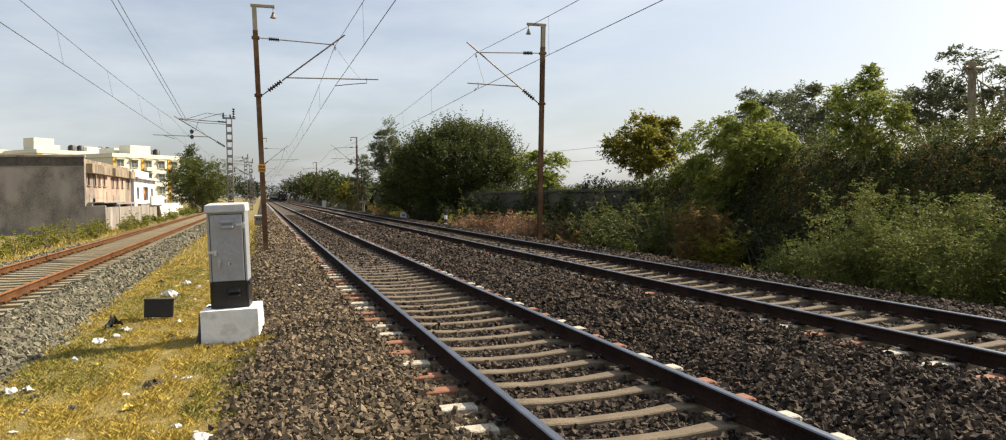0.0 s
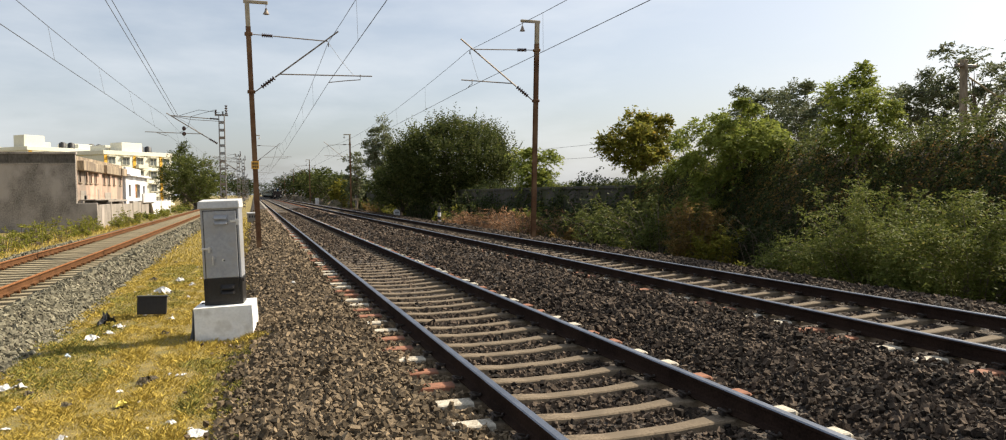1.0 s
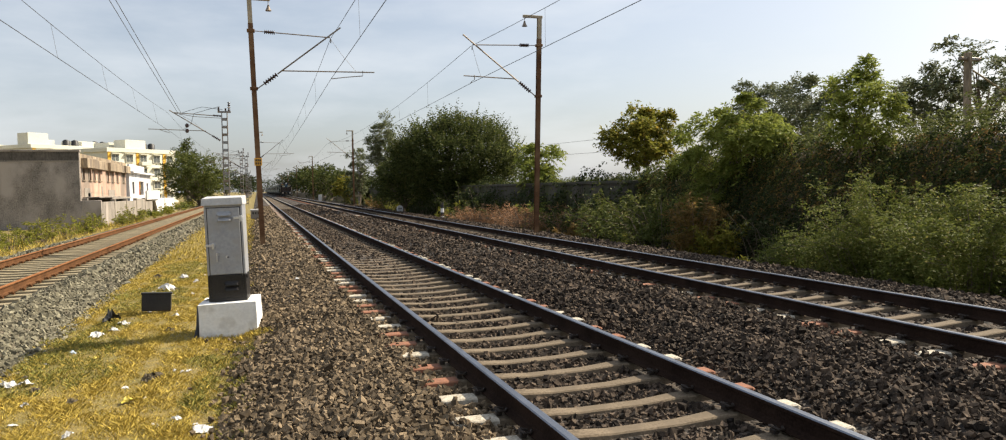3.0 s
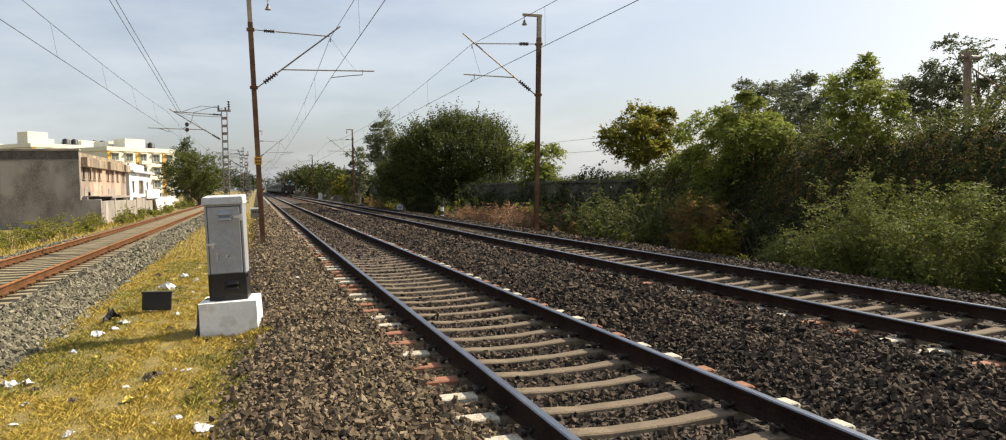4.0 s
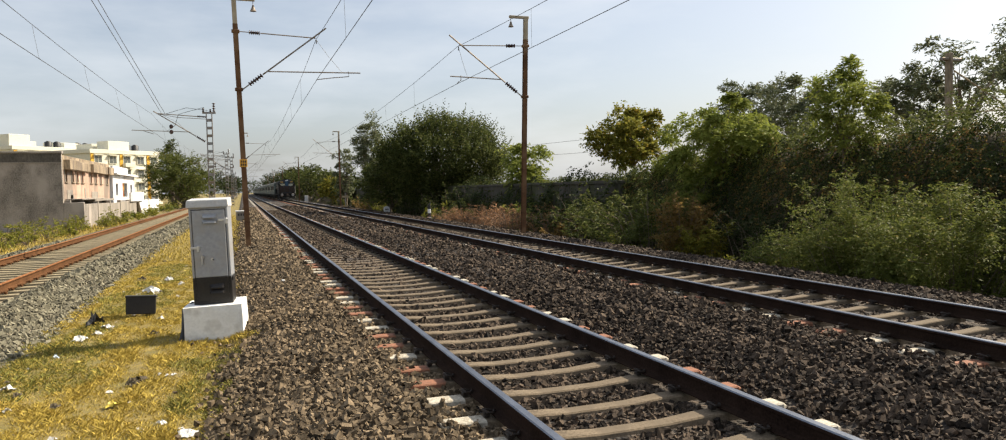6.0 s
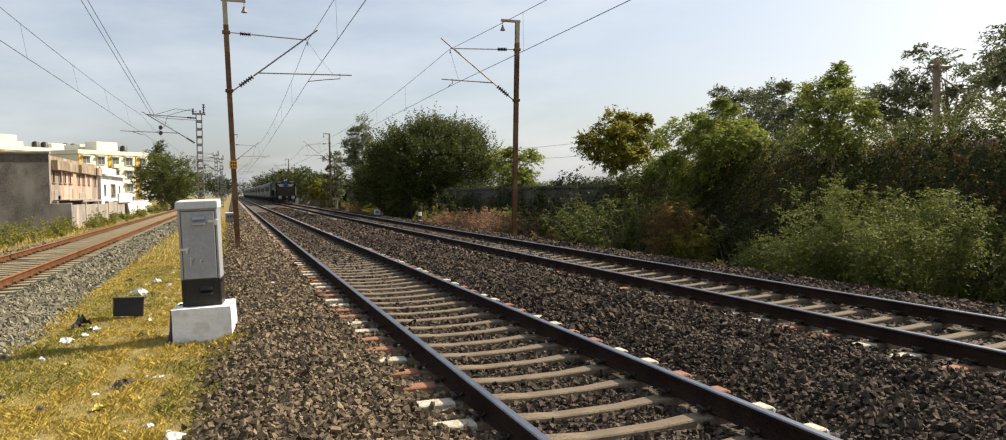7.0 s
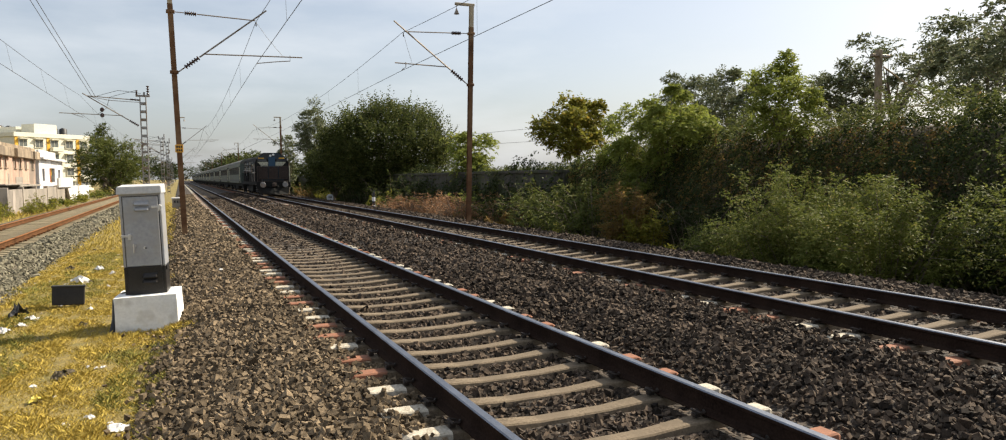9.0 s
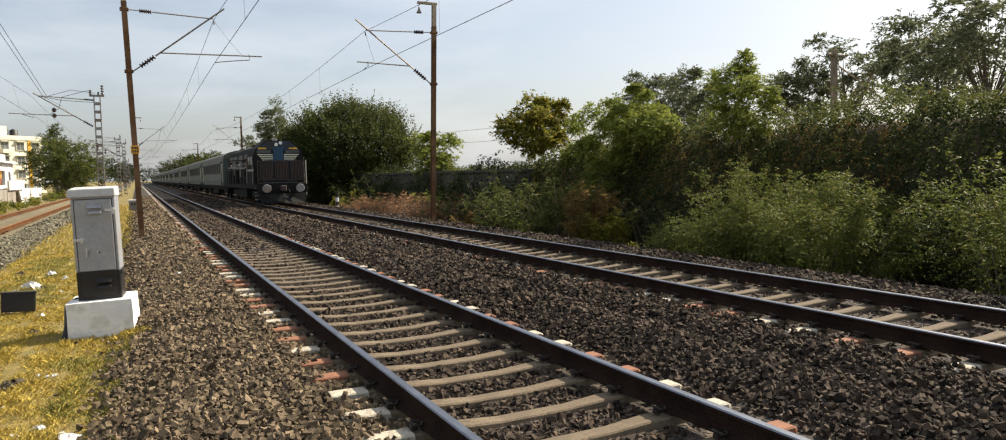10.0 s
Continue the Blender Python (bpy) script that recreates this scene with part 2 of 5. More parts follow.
    loco_blue=mat("dusty_shaded_blue_paint", (0.010, 0.025, 0.042), (0.022, 0.048, 0.07), rough=0.55, scale=1.5, fine=12, bump=0.06, third=(0.028, 0.03, 0.032), third_scale=0.9),
    loco_mid=mat("worn_blue_stripe", (0.012, 0.042, 0.085), (0.028, 0.075, 0.125), rough=0.6, bump=0.03),
    loco_dark=mat("grimy_shaded_loco", (0.009, 0.0095, 0.0095), (0.026, 0.026, 0.0245), rough=0.9, scale=3, fine=25, bump=0.2, spec=0.12),
    cream_stripe=mat("cream_stripe_paint", (0.60, 0.58, 0.42), (0.70, 0.68, 0.52), rough=0.6, bump=0),
    grille=mat("rusty_bar_panel", (0.042, 0.031, 0.026), (0.085, 0.063, 0.053), rough=0.85, bump=0.1),
    coach=mat("shaded_grey_green_coach", (0.05, 0.07, 0.061), (0.095, 0.122, 0.105), rough=0.6, scale=0.8, fine=8, bump=0.05),
    coach_roof=mat("grey_coach_roof", (0.085, 0.09, 0.078), (0.155, 0.155, 0.132), rough=0.9, scale=0.8, fine=8, bump=0.1),
    lamp_glass=mat("clear_lamp_glass", (0.7, 0.7, 0.68), (0.85, 0.85, 0.82), rough=0.15, bump=0),
)
L = dict(
    # acacia colour darkened to stand for the crown's shaded near side
    acacia=leaf_mat("shaded_acacia_leaves", (0.028, 0.039, 0.012), (0.108, 0.127, 0.035), (0.15, 0.135, 0.05), through_part=0.46),
    neem=leaf_mat("neem_leaves", (0.13, 0.165, 0.03), (0.28, 0.31, 0.066), (0.25, 0.22, 0.06)),
    yellowing=leaf_mat("yellowing_leaves", (0.115, 0.125, 0.02), (0.27, 0.25, 0.045), (0.30, 0.20, 0.035), 0.12),
    grey=leaf_mat("grey_green_leaves", (0.09, 0.105, 0.055), (0.2, 0.222, 0.115), (0.22, 0.19, 0.12), 0.1, through_part=0.3),
    # leaf colour lowered to hold the shadow on the bank's near face
    dark=leaf_mat("shaded_creeper_leaves", (0.024, 0.034, 0.011), (0.05, 0.066, 0.021), (0.08, 0.065, 0.028), 0.06, through_part=0.28),
    shrub=leaf_mat("shrub_leaves", (0.085, 0.106, 0.022), (0.17, 0.19, 0.045), (0.29, 0.25, 0.085), 0.08, through_part=0.36),
    edge=leaf_mat("bank_edge_leaves", (0.055, 0.072, 0.018), (0.14, 0.158, 0.04), (0.2, 0.17, 0.06), 0.06, through_part=0.36),
    weed=leaf_mat("weed_leaves", (0.12, 0.14, 0.02), (0.28, 0.27, 0.05), (0.34, 0.28, 0.08), 0.15),
    browning=leaf_mat("browning_leaves", (0.12, 0.09, 0.028), (0.25, 0.17, 0.055), (0.24, 0.13, 0.05), 0.3),
)


# ---- building helpers ----
def thing(name, label, category, m=None, group="", kind=""):
    ob = new(name)
    ob.matrix_basis = m or Matrix()
    return tagged(ob, label, category, group, kind)


def part(name, bm, material, parent, label="", smooth=False):
    me = bpy.data.meshes.new(name)
    if smooth:
        for f in bm.faces:
            f.smooth = True
    bm.to_mesh(me)
    bm.free()
    return part_of(name, me, material, parent, label)


def part_of(name, me, material, parent, label=""):
    if material and not me.materials:
        for k in material if isinstance(material, (list, tuple)) else [material]:
            me.materials.append(k)
    ob = new(name, me)
    ob.parent = parent
    return tagged(ob, label)


def box(bm, lo, hi, bevel=0.0, slot=0):
    """An upright box between two corners, with its edges taken off."""
    c, s = [(a + b) / 2 for a, b in zip(lo, hi)], [abs(b - a) for a, b in zip(lo, hi)]
    v = bmesh.ops.create_cube(bm, size=1, matrix=Matrix.LocRotScale(c, None, s))["verts"]
    fs = {f for x in v for f in x.link_faces}
    for f in fs:
        f.material_index = slot
    if bevel:
        bmesh.ops.bevel(bm, geom=list({e for x in v for e in x.link_edges}), offset=bevel, segments=1, affect="EDGES", clamp_overlap=True)
    return bm


def tube(bm, points, radii, sides=8, slot=0):
    """A tapering tube along points, closed at both ends."""
    pts = [Vector(p) for p in points]
    rings = []
    for i, p in enumerate(pts):
        d = (pts[min(i + 1, len(pts) - 1)] - pts[max(i - 1, 0)]).normalized()
        u = d.cross(Vector((0, 0, 1)) if abs(d.z) < 0.9 else Vector((1, 0, 0))).normalized()
        w = d.cross(u)
        r = radii if isinstance(radii, (int, float)) else radii[i]
        rings.append([bm.verts.new(p + r * (math.cos(a) * u + math.sin(a) * w)) for a in (2 * math.pi * k / sides for k in range(sides))])
    for a, b in zip(rings, rings[1:]):
        for k in range(sides):
            bm.faces.new((a[k], a[(k + 1) % sides], b[(k + 1) % sides], b[k])).material_index = slot
    bm.faces.new(rings[0]).material_index = slot
    bm.faces.new(rings[-1][::-1]).material_index = slot
    return bm


def extrude(bm, section, path, slot=0):
    """A closed (x, z) section swept along y values."""
    rings = [[bm.verts.new((x, y, z)) for x, z in section] for y in path]
    n = len(section)
    for a, b in zip(rings, rings[1:]):
        for k in range(n):
            bm.faces.new((a[k], a[(k + 1) % n], b[(k + 1) % n], b[k])).material_index = slot
    bm.faces.new(rings[0]), bm.faces.new(rings[-1][::-1])
    bmesh.ops.recalc_face_normals(bm, faces=bm.faces)
    return bm


def soup(name, verts, faces, material, smooth=False):
    """A mesh straight from arrays."""
    verts, faces = np.asarray(verts, dtype=np.float32), np.asarray(faces, dtype=np.int32)
    me = bpy.data.meshes.new(name)
    k = faces.shape[1]
    me.vertices.add(len(verts)), me.loops.add(faces.size), me.polygons.add(len(faces))
    me.vertices.foreach_set("co", verts.ravel())
    me.loops.foreach_set("vertex_index", faces.ravel())
    me.polygons.foreach_set("loop_start", np.arange(0, faces.size, k, dtype=np.int32))
    me.polygons.foreach_set("use_smooth", np.full(len(faces), smooth))
    me.materials.append(material)
    me.update(calc_edges=True)
    return me


def turns(n, rng, tilt=math.pi):
    """n random rotation matrices."""
    q = rng.normal(size=(n, 4))
    q /= np.linalg.norm(q, axis=1)[:, None]
    w, x, y, z = q.T
    return np.stack([1 - 2 * (y * y + z * z), 2 * (x * y - z * w), 2 * (x * z + y * w),
                     2 * (x * y + z * w), 1 - 2 * (x * x + z * z), 2 * (y * z - x * w),
                     2 * (x * z - y * w), 2 * (y * z + x * w), 1 - 2 * (x * x + y * y)], axis=1).reshape(n, 3, 3)


def sprays(start, way, run, k, size, g, slim=0.2, droop=0.3, face=(0.0, 0.0, 1.0), loose=(1.0, 0.85)):
    """Leafy shoots: k leaflets on both sides of each arching stalk, their faces turned to the light."""
    n = len(start)
    u = (np.arange(k)[None] + g.uniform(0, 0.9, (n, k))) / k
    q = start[:, None] + way[:, None] * (run[:, None] * u)[..., None]
    q[..., 2] -= droop * run[:, None] * u ** 2
    side = np.cross(way, np.array(face) + g.normal(0, 0.25, (n, 3)))
    side /= np.linalg.norm(side, axis=1)[:, None] + 1e-6
    d = side[:, None] * np.where(np.arange(k) % 2, 0.8, -0.8)[None, :, None] + way[:, None] * 0.5 + g.normal(0, 0.28, (n, k, 3))
    d[..., 2] -= 0.2 + droop * u * 0.8
    d /= np.linalg.norm(d, axis=2)[..., None]
    w = np.cross(d, np.array(face) * loose[0] + g.normal(0, loose[1], (n, k, 3)))
    w /= np.linalg.norm(w, axis=2)[..., None] + 1e-6
    s = size * g.uniform(0.6, 1.3, (n, k, 1))
    mid = q + d * s * 0.45
    return np.stack([q, mid + w * s * slim, q + d * s, mid - w * s * slim], 2).reshape(-1, 3)


def leaf_soup(name, v, material):
    return soup(name, v, np.arange(len(v)).reshape(-1, 4), material)


def profile(x, table):
    return np.interp(x, [a for a, _ in table], [b for _, b in table])


# ---- the ground and the stone beds ----
GROUND = [(-3000, -0.9), (-60, -0.9), (-20, -0.65), (-11.5, -0.55), (-10.6, -0.6), (-5.9, -0.56), (-5.2, -0.53), (-3.7, -0.545), (-3.3, -0.53), (-2.4, -0.6), (8.6, -0.7), (9.6, -1.05), (13, -1.0), (3000, -1.0)]
BED = [(-3.2, -0.56), (-3.0, -0.46), (-2.5, -0.33), (-1.9, -0.235), (-1.6, -0.205), (-1.35, -0.23), (-0.9, -0.26), (0.9, -0.26), (1.48, -0.235), (1.6, -0.2), (1.85, -0.12), (2.1, -0.055), (2.3, -0.06), (2.5, -0.15), (2.75, -0.19), (2.95, -0.11), (3.1, -0.075), (3.25, -0.09), (3.5, -0.2),
       (3.75, -0.255), (4.4, -0.265), (6.0, -0.26), (6.6, -0.215), (7.0, -0.17), (7.7, -0.15), (8.1, -0.24), (9.3, -1.0)]
BED_OLD = [(-10.85, -0.6), (-10.2, -0.28), (-9.65, -0.225), (-9.5, -0.24), (-9.3, -0.31), (-7.1, -0.31), (-6.9, -0.26), (-6.75, -0.22), (-6.55, -0.28), (-5.85, -0.58)]


def bumps(x, y, s=1.0):
    """A smooth unevenness of the lie of the land."""
    return (np.sin(1.7 * x + 0.6 * y) * np.sin(0.9 * y - 0.4 * x + 1) + 0.6 * np.sin(3.1 * x - 2.3 * y + 2) * np.sin(2.2 * y + 1.3 * x)) * 0.5 * s


def strip(name, xs, ys, height, material, label, category, kind="structure"):
    gx, gy = np.meshgrid(np.asarray(xs, float), np.asarray(ys, float))
    v = np.stack([gx, gy, height(gx, gy)], -1).reshape(-1, 3)
    w, h = len(xs), len(ys)
    i = (np.arange(h - 1)[:, None] * w + np.arange(w - 1)[None, :]).ravel()
    ob = new(name, soup(name, v, np.stack([i, i + 1, i + 1 + w, i + w], 1), material, True))
    return tagged(ob, label, category, kind=kind)


def far_lines(near, far, n=14):
    return list(np.geomspace(near, far, n))


gx = [-3000, -1000, -300, -100, -60, -30, -20, -16, -13, -11.5] + list(np.arange(-11, -2.2, 0.25)) + [0, 4, 8.2, 8.6, 9.1, 9.6, 11, 13, 20, 60, 300, 1000, 3000]
gy = [-400, -100, -40, -15, -6] + list(np.arange(-4, 30, 0.3)) + list(np.arange(30, 80, 2)) + far_lines(85, 3000)
strip("ground", gx, gy, lambda x, y: profile(x, GROUND) + 0.035 * bumps(x, y) * ((x < -2) & (y < 90)), M["soil"], "dry grass and bare soil beside the railway", "ground")


def bed_height(x, y):
    """The main stone bed; its foot draws in towards the mast."""
    pull = np.clip((y - 7) / 12, 0, 1) * 0.35 * np.clip((-1.6 - x) / 1.4, 0, 1)
    crib = 0.036 * np.clip((y - 12) / 6, 0, 1) * ((np.abs(x) < 1.1) | (np.abs(x - 5.2) < 1.1))
    wide = np.clip((y - 12) / 8, 0, 1)
    base = profile(x - pull, BED)
    base = base + wide * np.where(x < -1.4, np.maximum(0, profile(x, [(-3.4, -0.6), (-2.85, -0.27), (-2.4, -0.16), (-1.4, -0.21)]) - base), 0)
    return base + crib + 0.02 * bumps(2 * x, 1.3 * y) * ((x < -1.4) | ((x > 1.4) & (x < 3.8)) | (x > 6.7))


def grass_edge(y):
    """Where the dry grass meets the stones, further in beside the cabinet."""
    return -3.16 + 0.42 * np.exp(-((y - 9.3) / 1.5) ** 2) + 0.07 * np.sin(2.1 * y) + 0.05 * np.sin(5.3 * y + 1)


def bed_old_height(x, y):
    return profile(x, BED_OLD) + 0.03 * bumps(1.6 * x, 1.2 * y) * (np.abs(x + 8.2) > 1.45)


bx = sorted(set([a for a, _ in BED] + list(np.round(np.arange(-3.2, 9.3, 0.22), 3))))
by = [-22, -16, -10] + list(np.arange(-6, 40, 0.3)) + list(np.arange(40, 120, 4)) + far_lines(124, 900)
strip("ballast_bed_main", bx, by, bed_height, M["ballast"], "brown-grey broken stone bed under the two main tracks", "ballast")
strip("ballast_bed_siding", sorted(set([a for a, _ in BED_OLD] + list(np.round(np.arange(-10.8, -5.8, 0.2), 3)))), by, bed_old_height, M["ballast_old"], "pale weathered stone bed under the rusty track", "ballast")


# ---- tracks ----
RAIL = [(-0.075, -0.172), (0.075, -0.172), (0.075, -0.162), (0.02, -0.148), (0.009, -0.135), (0.009, -0.05), (0.034, -0.036), (0.036, -0.012), (0.028, -0.002),
        (-0.028, -0.002), (-0.036, -0.012), (-0.034, -0.036), (-0.009, -0.05), (-0.009, -0.135), (-0.02, -0.148), (-0.075, -0.162)]
RAIL_Y = [-20, 0, 10, 20, 40, 80, 160, 320, 700]


def sleeper_mesh(name, left, right, body):
    """A prestressed concrete sleeper: raised rail seats, a lower waist, painted ends."""
    st = [(-1.375, -0.205, 0.075), (-1.34, -0.185, 0.085), (-1.02, -0.19, 0.09), (-0.62, -0.20, 0.085), (-0.3, -0.222, 0.075), (0.3, -0.222, 0.075), (0.62, -0.20, 0.085), (1.02, -0.19, 0.09), (1.40, -0.185, 0.085), (1.435, -0.205, 0.075)]
    v, f, slots = [], [], []
    for x, z, h in st:
        v += [(x, -h - 0.035, -0.42), (x, -h, z - 0.012), (x, -h + 0.012, z), (x, h - 0.012, z), (x, h, z - 0.012), (x, h + 0.035, -0.42)]
    for i in range(len(st) - 1):
        for k in range(5):
            f.append((6 * i + k, 6 * i + k + 1, 6 * i + 7 + k, 6 * i + 6 + k))
            slots.append(1 if i < 2 else 2 if i > 6 else 0)
    f += [tuple(range(5, -1, -1)), tuple(range(len(v) - 6, len(v)))]
    slots += [1, 2]
    me = bpy.data.meshes.new(name)
    me.from_pydata(v, [], f)
    for k in (body, left, right):
        me.materials.append(k)
    me.polygons.foreach_set("material_index", slots)
    bm = bmesh.new()
    bm.from_mesh(me)
    bmesh.ops.recalc_face_normals(bm, faces=bm.faces)
    bm.to_mesh(me)
    bm.free()
    return me


def clip_mesh(material):
    """A bent spring clip on its iron shoulder."""
    bm = bmesh.new()
    tube(bm, [(-0.03, -0.045, 0.02), (0.03, -0.05, 0.035), (0.055, 0, 0.05), (0.03, 0.05, 0.035), (-0.02, 0.045, 0.03), (-0.045, 0.0, 0.03)], 0.012, 5)
    box(bm, (0.0, -0.03, -0.01), (0.05, 0.03, 0.025), 0.006)
    me = bpy.data.meshes.new("rail_clip")
    bm.to_mesh(me)
    bm.free()
    me.materials.append(material)
    return me


CLIP = clip_mesh(M["clip"])
CLIP_RUST = clip_mesh(M["rust_shaded"])


def joined_copies(name, me, places, material):
    """Many copies of one mesh in one."""
    n = len(me.vertices)
    co = np.empty(n * 3, np.float32)
    me.vertices.foreach_get("co", co)
    co = co.reshape(-1, 3)
    v = (co[None] + np.asarray(places, np.float32)[:, None, :]).reshape(-1, 3)
    faces = [tuple(i + n * k for i in p.vertices) for k in range(len(places)) for p in me.polygons]
    out = bpy.data.meshes.new(name)
    out.from_pydata(v.tolist(), [], faces)
    for k in me.materials:
        out.materials.append(k)
    out.polygons.foreach_set("material_index", [p.material_index for p in me.polygons] * len(places))
    return out


def track(x0, z0, label, first, ends, body, side, top, clip, near=(1.5, 26), singly=(-4, 100), far=270):
    tr = thing("railway_track", label, "railway track", pose(x0, 0, z0), kind="structure")
    for s in (-0.874, 0.874):
        bm = extrude(bmesh.new(), [(x + s, z) for x, z in RAIL], RAIL_Y)
        for f in bm.faces:
            if f.calc_center_median().z > -0.0075 and f.normal.z > 0.3:
                f.material_index = 1
        part("rail", bm, [side, top], tr, "worn steel rail, bright on its head" if top is M["rail_top"] else "rusty steel rail")
    meshes = {}
    rest = []
    k0 = round((singly[0] - first) / 0.6)
    for k in range(k0, round((far - first) / 0.6)):
        y = first + 0.6 * k
        key = ends(k)
        if key not in meshes:
            meshes[key] = sleeper_mesh("sleeper", key[0], key[1], body)
        if y < singly[1]:
            ob = part_of("sleeper", meshes[key], None, tr)
            ob.location = (random.gauss(0, 0.012), y + random.gauss(0, 0.008), random.gauss(0, 0.003))
            ob.rotation_euler = (0, 0, random.gauss(0, 0.004))
            if near[0] < y < near[1]:
                for r in (-0.874, 0.874):
                    for side_way in (-1, 1):
                        c = part_of("rail_clip", clip, None, ob)
                        c.location, c.rotation_euler = (r + side_way * 0.1, 0, -0.172), (0, 0, 0 if side_way > 0 else math.pi)
        else:
            rest.append((0, y, 0))
    tagged(part_of("distant_sleepers", joined_copies("distant_sleepers", next(iter(meshes.values())), rest, body), None, tr), kind="stuff")
    return tr


W, T = M["white_end"], M["red_end"]
LEFT_START = [W, W, T, T, W]


def ends_one(k):
    left = LEFT_START[k] if 0 <= k < 5 else (T, T, W, W)[(k - 5) % 4]
    return left, (T, T, W, W)[k % 4]


track(0, 0, "broad-gauge track on concrete sleepers with painted ends", 4.07, ends_one, M["sleeper"], M["rail"], M["rail_top"], CLIP)
track(5.2, 0, "second broad-gauge track on concrete sleepers", 4.95, lambda k: ((W, T, T, W)[k % 4], (T, W, W, T)[k % 4]), M["sleeper"], M["rail"], M["rail_top"], CLIP)
track(-8.2, -0.04, "disused-looking rusty track on pale concrete sleepers", 4.2, lambda k: (M["sleeper_pale"], M["sleeper_pale"]), M["sleeper_pale"], M["rust_shaded"], M["rust"], CLIP_RUST, near=(10, 32))


# ---- loose stones ----
def stones(name, label, material, plots, height, rng, avoid=(), cover=False):
    """Angular stones strewn over plots (x0, x1, y0, y1, spacing, radius)."""
    cube8 = np.array([(x, y, z) for x in (-1, 1) for y in (-1, 1) for z in (-1, 1)]) * 0.72
    tri = np.array([(0, 1, 3), (0, 3, 2), (4, 6, 7), (4, 7, 5), (0, 4, 5), (0, 5, 1), (2, 3, 7), (2, 7, 6), (0, 2, 6), (0, 6, 4), (1, 5, 7), (1, 7, 3)])
    allv, count = [], 0
    for x0, x1, y0, y1, gap, rad in plots:
        nx, ny = int((x1 - x0) / gap), int((y1 - y0) / gap)
        x, y = np.meshgrid(x0 + gap * np.arange(nx), y0 + gap * np.arange(ny))
        x, y = x.ravel() + rng.uniform(-0.5, 0.5, x.size) * gap, y.ravel() + rng.uniform(-0.5, 0.5, x.size) * gap
        keep = np.ones(x.size, bool)
        if cover:
            keep &= (x > grass_edge(y) + rng.normal(0, 0.05, x.size)) | (rng.random(x.size) < 0.05)
        for cx, first in avoid:
            off = np.abs((y - first + 0.3) % 0.6 - 0.3)
            inner = np.abs(x - cx)
            keep &= ~((inner < np.where(x > cx, 1.50, np.where(cx < 1, 1.36, np.where(y < 8, 1.25, 1.2))) - 0.10 * np.clip((y - 14) / 12, 0, 1) + rng.normal(0, 0.07, x.size)) & (rng.random(x.size) > 0.02) & (off < 0.095 + (0.55 * rad if rad > 0.038 else 0.015)))
            keep &= ~((np.abs(inner - 0.874) < 0.088))
        x, y = x[keep], y[keep]
        n = x.size
        r = rad * rng.choice([0.65, 0.85, 1.0, 1.2, 1.5], n, p=[0.2, 0.27, 0.28, 0.18, 0.07])
        sh = cube8[None] * rng.uniform(0.45, 1.2, (n, 8, 3)) * rng.uniform(0.6, 1.35, (n, 1, 3))
        v = np.einsum("nij,nkj->nki", turns(n, rng), sh) * r[:, None, None]
        z = np.maximum(height(x, y), -0.53 if cover else -9) + r * (rng.uniform(-0.6, 0.35, n) if rad > 0.038 else rng.uniform(-0.1, 1.05, n) ** 1.0)
        for cx, first in avoid:
            on_end = (np.abs(np.abs(x - cx) - 1.26) < 0.15) & (x < cx) & (cx < 1) & (np.abs((y - first + 0.3) % 0.6 - 0.3) < 0.11)
            z = np.where(on_end, np.maximum(z, -0.19 + 0.3 * r), z)
            half_hid = (cx > 1) & (x < cx) & (np.abs(cx - x - 1.37) < 0.12) & (rng.random(n) < 0.5)
            z = np.where(half_hid, np.maximum(z, -0.185 + 0.45 * r), z)
        z = z - np.where((np.abs(x) < 0.8) | (np.abs(x - 5.2) < 0.8), (0.006 + 0.3 * r) * np.clip((26 - y) / 12, 0.2, 1), 0)
        allv.append(v + np.stack([x, y, z], 1)[:, None, :])
        count += n
    v = np.concatenate(allv).reshape(-1, 3)
    f = (tri[None] + 8 * np.arange(count)[:, None, None]).reshape(-1, 3)
    return tagged(new(name, soup(name, v, f, material)), label, "ballast", kind="stuff")


rng = np.random.default_rng(5)
ON = ((0, 4.07), (5.2, 4.95))
stones("ballast_stones", "loose angular dark brown-grey stones between the rails", M["stone"], [
    (-0.75, 1.5, 2.6, 7.0, 0.041, 0.029), (1.5, 4.0, 1.0, 7.0, 0.042, 0.027), (4.0, 4.4, 1.0, 7.0, 0.05, 0.026), (-0.75, 4.4, 7.0, 11.0, 0.05, 0.034), (-0.75, 4.4, 11.0, 17.0, 0.068, 0.042), (-0.75, 0.75, 17.0, 40.0, 0.075, 0.04), (-0.75, 0.75, 40.0, 75.0, 0.12, 0.05), (1.0, 4.2, 17.0, 27.0, 0.10, 0.052), (1.0, 4.2, 27.0, 48.0, 0.15, 0.065), (1.2, 4.0, 48.0, 90.0, 0.24, 0.08),
    (4.4, 8.1, 2.6, 11.0, 0.058, 0.039), (4.4, 8.3, 11.0, 18.0, 0.078, 0.047), (4.45, 5.95, 18.0, 40.0, 0.085, 0.04), (4.45, 5.95, 40.0, 75.0, 0.13, 0.05), (6.2, 8.3, 18.0, 34.0, 0.11, 0.054), (6.2, 8.3, 34.0, 52.0, 0.15, 0.065), (6.4, 8.3, 52.0, 90.0, 0.24, 0.08), (8.1, 8.5, 3.0, 18.0, 0.09, 0.05)], bed_height, rng, ON, True)
stones("shoulder_stones", "loose angular lighter brown stones on the shoulder of the bed", M["stone_shoulder"], [
